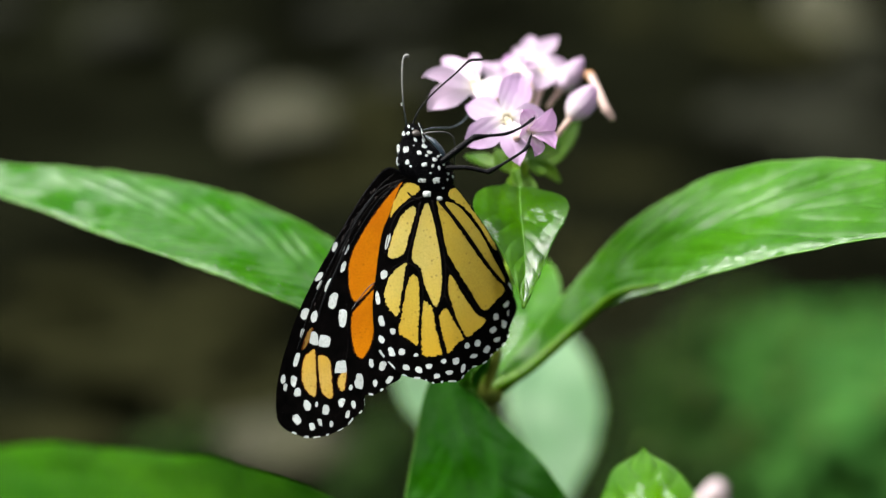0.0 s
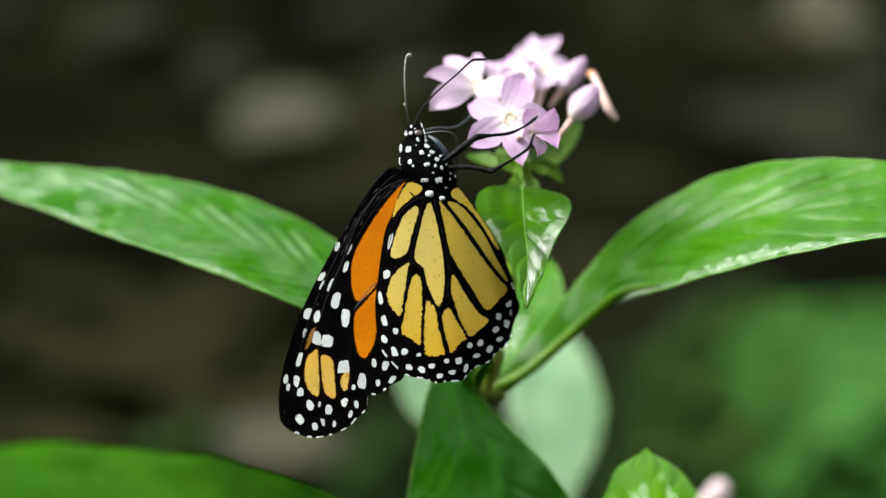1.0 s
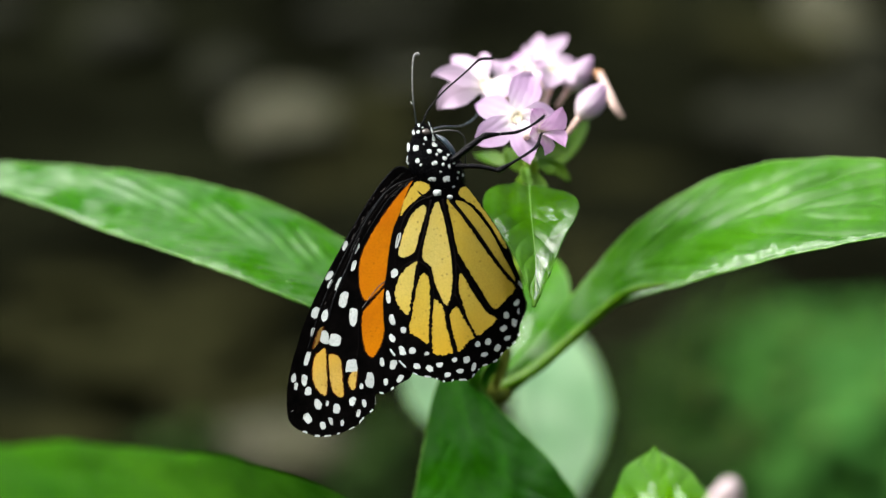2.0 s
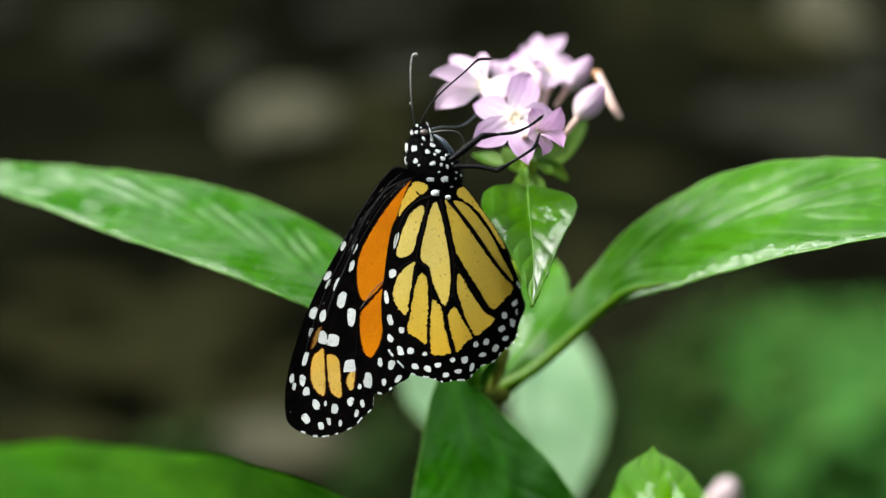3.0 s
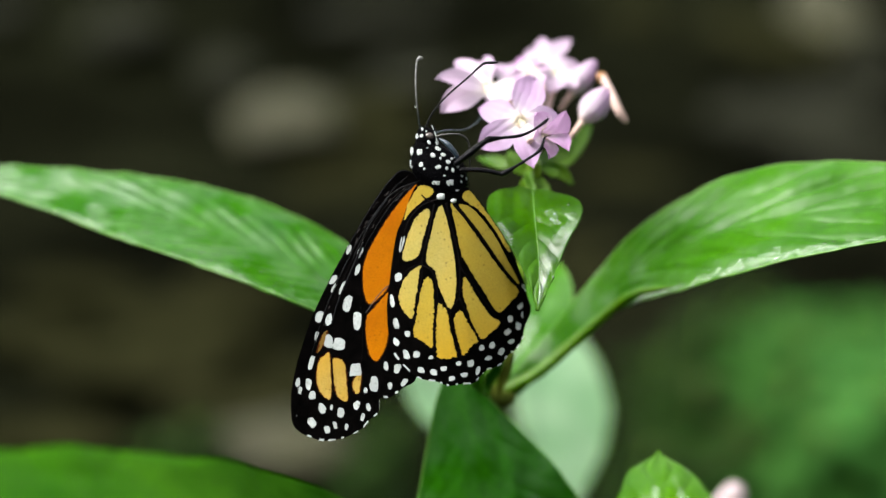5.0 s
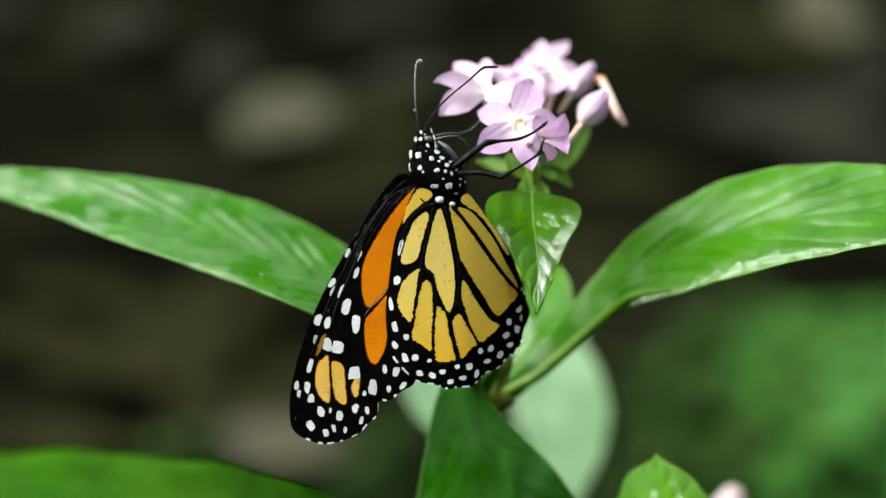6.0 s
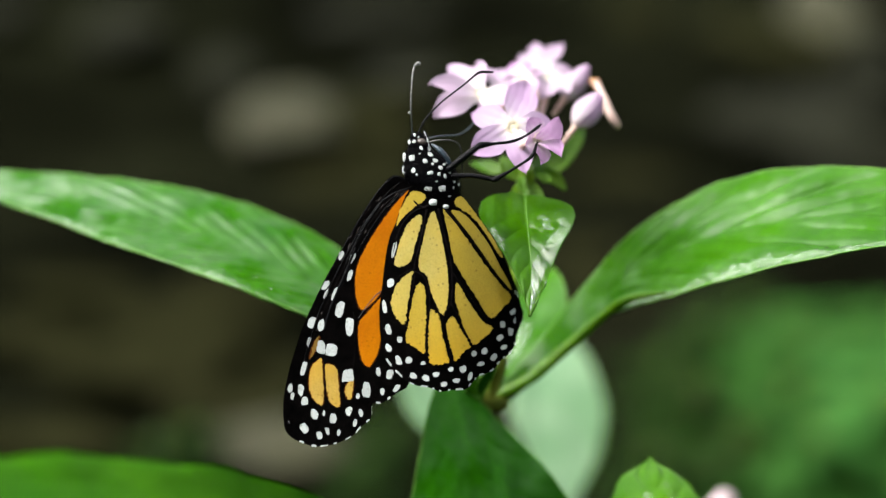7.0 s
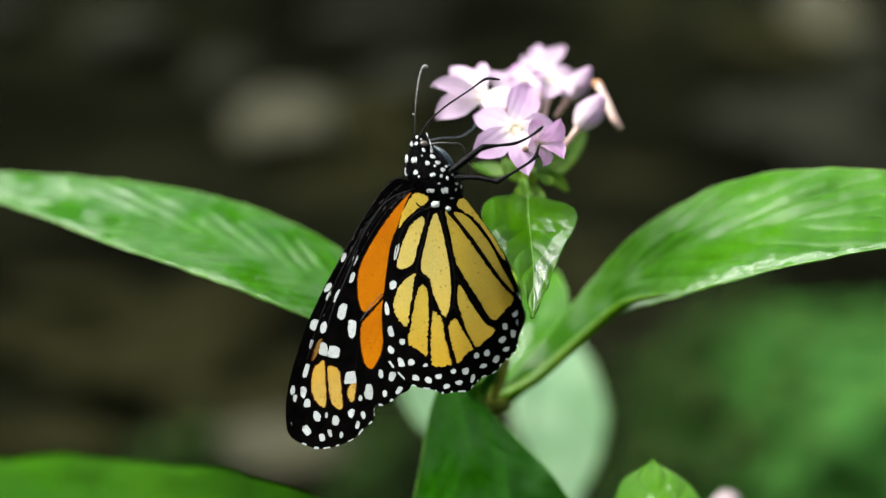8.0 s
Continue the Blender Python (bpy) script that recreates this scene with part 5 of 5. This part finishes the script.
    data = [
        ((8.31, 30.46, 24), (-0.2, 0.5, -0.85), [(-1.05, 32.41, 18, 4.6), (2.6, 36.98, 30, 3.8), (7.02, 37.43, 36, 4.4), (13.46, 28.5, 19, 5), (-0.63, 26.46, 20, 5.2)], PETAL_WHITE),
        ((12.76, 31.03, 30), (0.0, 0.6, -0.8), [(10.86, 37.13, 40, 4), (13.52, 37.13, 40, 3.6), (16.9, 34.57, 36, 4), (15.76, 28.44, 24, 4.4), (8.73, 27.37, 24, 4.6)], PETAL_WHITE),
        ((16.95, 34.23, 32), (0.0, 0.6, -0.75), [(14.27, 36.77, 36, 3.4), (16.63, 38.02, 40, 3.6), (19.54, 35.89, 36, 3.4), (18.29, 30.88, 28, 3.8), (14.85, 31.09, 28, 3.6)], PETAL_DEEP),
        ((14.07, 23.42, 10), (0.0, 0.12, -1), [(17.22, 32.24, 16, 5.6), (6.83, 26.81, 13, 4.6), (6.85, 18.08, 8, 5.2), (16.42, 15, 5, 4.4), (21.36, 24.14, 10, 4.4)], PETAL_LILAC),
        ((20.79, 36.73, 48), (0.05, 0.6, -0.75), [(16.9, 40.2, 52, 3.8), (19.6, 43.4, 56, 3.3), (25.0, 43.6, 56, 3.4), (25.49, 33.36, 40, 5.4), (17.51, 33.81, 40, 5)], PETAL_WHITE),
        ((22.5, 34.52, 38), (0.1, 0.5, -0.8), [(21.04, 37.94, 44, 4.2), (26.51, 36.65, 42, 4.4), (25.56, 31.35, 34, 4.6), (20.98, 30.17, 30, 4.2), (18.13, 33.53, 34, 4.4)], PETAL_WHITE),
        ((18.15, 20.47, 3), (0.6, 0.15, -0.75), [(16.67, 24.5, 1.5, 4.6), (22.04, 23.93, -1, 4.2), (22.64, 18.45, -1, 3.8), (19, 16.6, 0, 3.6), (16.24, 19.55, 1, 2.8)], PETAL_DEEP),
    ]
    for k, (c, n, petals, mt) in enumerate(data):
        floret(plant, o, c, n, petals, mt, H, 20 + k * 5, cup=0.3 if k < 6 else 0.6)
    half_open_bud(plant, o, (26.4, 24.3, 24), (31.2, 30.6, 24), 2.7, 90)
    half_open_bud(plant, o, (25.15, 30.55, 38), (29.93, 37.35, 40), 2.2, 96)
    line = catmull([at(*(31, 33.91, 36)), at(*(32.32, 30.32, 32)), at(*(33.57, 26.93, 30)), at(*(35.09, 24.55, 30))], 8)
    part("withered_petal", shifted(tube(bmesh.new(), line, spread([0.0007, 0.0008, 0.0009, 0.0009, 0.0006], len(line)), 10), o), WITHERED, plant, "tan withered petal tube")
    part("withered_tip", shifted(tube(bmesh.new(), [at(*(30.12, 34.14, 36)), at(*(30.99, 33.59, 36)), at(*(31.69, 32.52, 35))], [0.0005, 0.0011, 0.0008], 10), o), RUSTY, plant, "rusty brown withered tip")
    # sepals and bracts under the cluster
    for k, (a, b, c, half, side) in enumerate([
            ((17.33, 16.03, 28), (12.61, 16.2, 32), (6.78, 18.02, 34), 1.9, (0.1, 0.75, 0.55)), ((17.64, 15.71, 28), (15.18, 14.64, 28), (12.54, 19.03, 30), 2.4, (0.8, 0.5, -0.2)),
            ((17.95, 15.24, 30), (24.06, 15.71, 42), (29.75, 26.0, 50), 3.1, (-0.7, 0.35, 0.55)), ((17.86, 15.17, 28), (21.19, 16.87, 30), (25.22, 12.6, 32), 1.9, (0.38, 0.6, 0.33)),
            ((17.33, 15.71, 28), (18.21, 13.42, 24), (19.92, 10.17, 22), 1.5, (0.9, 0.2, 0)), ((17.33, 15.17, 28), (16.16, 14.03, 26), (15.02, 11.6, 24), 1.3, (0.9, 0.1, 0)),
            ((17.86, 16.78, 28), (20.76, 18.04, 32), (25.35, 19.65, 36), 2.4, (-0.22, 0.67, 0.63)),
            ((16.7, 15.62, 26), (15.48, 14.94, 22), (17.29, 10.86, 20), 1.3, (0.9, 0.2, 0)), ((17.77, 16.17, 26), (19.38, 15.1, 26), (22.05, 14.03, 26), 1.7, (0.15, 0.67, 0.48))]):
        mid = tuple((p + q) / 2 for p, q in zip(b, c))
        blade, rib, _ = leaf_mesh([a, b, mid, c], half * 0.85, side, side, rows=16, cols=8, seed=40 + k, veins=5, quilt=0.2, wave=0.3, lumps=0.5)
        rib.free()
        thick(part("sepal", shifted(blade, o), SEPAL, plant), 0.25)


def build_neighbours():
    """Shoots of other plants close by."""
    foot = at(*(38.53, -68.98, -10))
    foot = Vector((foot.x, foot.y, 0))
    shoot = new("leafy_shoot")
    shoot.location = foot
    tagged(shoot, "bright green leafy shoot with a pale pink bud", "plant")
    top = at(*(40.6, -67.9, 0))
    line = catmull([foot, foot.lerp(top, 0.5) + Vector((0.008, 0, 0)), top], 8)
    part("stem", shifted(tube(bmesh.new(), line, spread([0.0024, 0.0016], len(line)), 8), foot), STEM, shoot)
    # both whitish sheets here stand in for soft sheen on the blade
    add_leaf(shoot, foot, LEAF_WET, "bright green upright leaf", [(38.78, -63.3, -25), (36.52, -49.08, -45), (35.09, -40.67, -42), (35.83, -33.57, -22)], 11.5, (1, 0.05, -0.1), (1, -0.05, -0.1), seed=8, fold=-0.1, shape=[0.1, 0.42, 0.72, 0.92, 1.0, 0.97, 0.86, 0.71, 0.57, 0.42, 0], quilt=1.1, veins=5, rows=220, cols=48, margin=LEAF_WET, film=[(0.5, 0.85, (0.25, 0.25, 0.3), (0.6, 0.5, 0.35), 0.05, DEW_SHEEN), (0.5, 0.8, (-0.35, -0.25), (-0.1, -0.1), 0.05, DEW_SHEEN)])
    bud(shoot, foot, (37.09, -60.54, -40), (41.27, -33.86, -75), 2.6, BUD_PALE, "pale pink closed flower bud")

    foot = at(*(23.9, -91.52, 235))
    foot = Vector((foot.x, foot.y, 0))
    back = new("leafy_shoot")
    back.location = foot
    tagged(back, "leafy shoot behind the flowering plant, painted pale with sky sheen", "plant")
    top = at(*(14.08, -32.58, 235))
    line = catmull([foot, foot.lerp(top, 0.5) + Vector((-0.01, 0, 0)), top], 8)
    part("stem", shifted(tube(bmesh.new(), line, spread([0.003, 0.002], len(line)), 8), foot), STEM, back)
    add_leaf(back, foot, LEAF_SHEEN, "pale green broad leaf", [(31.53, -22.12, 240), (34.78, -33.65, 225), (31.82, -50.49, 215), (36.41, -72.19, 205)], 14.2, (0.85, 0.1, 0.4), (0.85, 0.1, 0.4), seed=9, fold=0.08, shape=[0.2, 0.52, 0.75, 0.88, 0.96, 1.0, 0.96, 0.84, 0.62, 0.32, 0], veins=4, lean=2.5, quilt=1.3, lumps=1)
    add_leaf(back, foot, LEAF_SHEEN, "pale green broad leaf", [(12.44, -26.03, 235), (-0.64, -22.38, 225), (-8.55, -36.5, 215), (-1.5, -49, 200)], 11.5, (0.8, -0.3, 0.4), (0.8, -0.2, 0.4), seed=10, fold=0.05)


# ---------- low plants on the soil ----------
def low_plant(place, size, turn, seed, material):
    """A low leafy plant: a short stem with broad leaves all round."""
    rng = random.Random(seed)
    thing = new("low_plant")
    tagged(thing, "low leafy green plant on the soil", "plant", "low plants on the soil")
    thing.location = (*place, -0.02)
    thing.rotation_euler = (0, 0, turn)
    part("stem", tube(bmesh.new(), [Vector((0, 0, 0)), Vector((0.004, 0, size * 0.5)), Vector((0, 0.004, size))], [0.004, 0.003, 0.002], 6), STEM, thing)
    for k in range(34):
        a = k * 2.4 + rng.uniform(-0.3, 0.3)
        h = size * (0.15 + 0.85 * k / 34)
        ln = size * rng.uniform(0.45, 0.8) * (1.1 - 0.5 * k / 34)
        bm = bmesh.new()
        rows = []
        for i in range(9):
            t = i / 8
            w = ln * 0.23 * math.sin(math.pi * t ** 0.8) + 0.0008
            rows.append([bm.verts.new((ln * t, q * w, ln * (0.35 * t - 0.5 * t * t) + 0.12 * w * abs(q))) for q in (-1, -0.5, 0, 0.5, 1)])
        for r0, r1 in zip(rows, rows[1:]):
            for j in range(4):
                bm.faces.new((r0[j], r0[j + 1], r1[j + 1], r1[j]))
        part("leaf", bm, material, thing, own=pose(0, 0, h, rng.uniform(-15, 15), rng.uniform(-25, 15), math.degrees(a)))
    return thing


build_ground()
build_surround()
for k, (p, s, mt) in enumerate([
        ((-0.165, 1.324), (0.053, 0.035, 0.012), PATCH_BROWN), ((-0.225, 1.266), (0.056, 0.033, 0.012), PATCH_BROWN), ((-0.313, 1.324), (0.053, 0.031, 0.012), PATCH_BROWN), ((0.149, 1.419), (0.055, 0.04, 0.013), PATCH_BROWN),
        ((0.441, 2.245), (0.065, 0.069, 0.022), PATCH_BROWN), ((0.384, 2.35), (0.052, 0.059, 0.019), PATCH_BROWN), ((0.533, 2.18), (0.042, 0.067, 0.021), STONE_DARK), ((0.394, 1.868), (0.074, 0.059, 0.019), STONE_DARK),
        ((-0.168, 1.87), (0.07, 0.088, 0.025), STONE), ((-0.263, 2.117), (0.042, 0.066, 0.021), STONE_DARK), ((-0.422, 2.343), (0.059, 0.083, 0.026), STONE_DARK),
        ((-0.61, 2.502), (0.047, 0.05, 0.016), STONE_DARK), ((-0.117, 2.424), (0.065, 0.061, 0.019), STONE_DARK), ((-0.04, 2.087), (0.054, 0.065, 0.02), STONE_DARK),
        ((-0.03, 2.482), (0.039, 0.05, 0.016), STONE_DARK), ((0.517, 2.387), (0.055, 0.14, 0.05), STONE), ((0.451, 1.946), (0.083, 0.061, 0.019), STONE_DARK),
        ((0.342, 1.893), (0.05, 0.06, 0.019), STONE_DARK), ((0.267, 2.463), (0.046, 0.062, 0.019), PATCH_BROWN), ((0.433, 1.749), (0.071, 0.047, 0.015), STONE_DARK),
        ((-0.049, 1.724), (0.039, 0.047, 0.015), PATCH_BROWN), ((-0.098, 1.641), (0.056, 0.045, 0.014), PATCH_BROWN), ((-0.072, 1.919), (0.07, 0.051, 0.016), PATCH_BROWN),
        ((-0.24, 1.148), (0.074, 0.042, 0.013), PATCH_BROWN), ((-0.274, 1.002), (0.059, 0.038, 0.012), PATCH_BROWN), ((-0.186, 1.212), (0.059, 0.036, 0.012), PATCH_BROWN),
        ((-0.158, 1.066), (0.05, 0.033, 0.012), PATCH_BROWN), ((-0.112, 0.99), (0.05, 0.05, 0.012), STONE),
        ((-0.326, 1.212), (0.054, 0.036, 0.012), PATCH_BROWN), ((-0.095, 1.112), (0.051, 0.034, 0.012), PATCH_BROWN),
        ((0.195, 1.651), (0.062, 0.045, 0.014), PATCH_BROWN), ((-0.089, 1.856), (0.052, 0.059, 0.018), PATCH_BROWN), ((0.135, 1.324), (0.034, 0.038, 0.012), PATCH_BROWN)]):
    stone(p, s, mt, "rounded tan stone half sunk in dark soil" if mt is STONE else "flat brown piece added as a lighter soil patch" if mt is PATCH_BROWN else "dull stone half sunk in soil", k + 1)
rng = random.Random(12)
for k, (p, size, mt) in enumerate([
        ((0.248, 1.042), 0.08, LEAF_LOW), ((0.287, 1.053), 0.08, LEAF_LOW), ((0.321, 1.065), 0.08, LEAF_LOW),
        ((0.215, 0.965), 0.1, LEAF_LOW), ((0.244, 0.955), 0.1, LEAF_LOW), ((0.276, 0.945), 0.1, LEAF_LOW_LIT),
        ((0.313, 0.965), 0.11, LEAF_LOW), ((0.217, 0.878), 0.1, LEAF_LOW), ((0.243, 0.864), 0.1, LEAF_LOW_LIT),
        ((0.277, 0.864), 0.11, LEAF_LOW_LIT), ((0.188, 0.851), 0.08, LEAF_LOW_SHADED), ((0.223, 0.8), 0.1, LEAF_LOW),
        ((0.256, 0.808), 0.11, LEAF_LOW_LIT), ((0.19, 1.042), 0.08, LEAF_LOW_SHADED), ((0.283, 0.808), 0.11, LEAF_LOW),
        ((-0.035, 0.925), 0.05, LEAF_LOW_SHADED), ((-0.048, 0.86), 0.05, LEAF_LOW_SHADED), ((0.166, 0.925), 0.08, LEAF_LOW_SHADED),
        ((0.155, 0.997), 0.07, LEAF_LOW_SHADED), ((0.13, 0.86), 0.06, LEAF_LOW_SHADED), ((0.228, 1.101), 0.08, LEAF_LOW_SHADED), ((-0.165, 0.944), 0.04, LEAF_LOW_SHADED), ((-0.192, 0.925), 0.035, LEAF_LOW_SHADED)]):
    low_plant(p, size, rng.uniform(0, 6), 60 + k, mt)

build_plant()
build_neighbours()
feelers = build_butterfly()


def motions():
    fly, first, second, tongue, tongue_end = feelers

    def swing(ob, rows):
        at_base = ob.location.copy()
        walk(ob, [(t, Matrix.Translation(at_base) @ pose(0, 0, 0, 0, 0, a)) for t, a in rows])

    stand = fly.matrix_world.copy()
    walk(fly, [(t, stand @ pose(0, 0, 0, 0, 0, a)) for t, a in ((0, -0.3), (0.5, -0.25), (1, -0.22), (1.5, -0.15), (3, -0.15), (3.5, -0.12), (4.5, 0), (6, 0), (8, 0.05))])
    swing(first, [(0, 0.5), (3, 0), (4.5, 0), (6, -0.5), (6.5, -2.5), (7, -4), (7.5, -7.5), (8, -8)])
    swing(second, [(0, 0.7), (3, 0.3), (4.5, 0), (6, -1), (6.5, -2.6), (7, -3), (7.5, -6.5), (8, -7)])
    swing(tongue, [(0, 0), (4.5, 0), (6, 4), (6.5, 3), (7, 0), (7.5, -10), (8, -3)])
    swing(tongue_end, [(0, -4), (4.5, 0), (6, 0), (6.5, -2), (7, 0), (7.5, 4), (8, 10)])


motions()
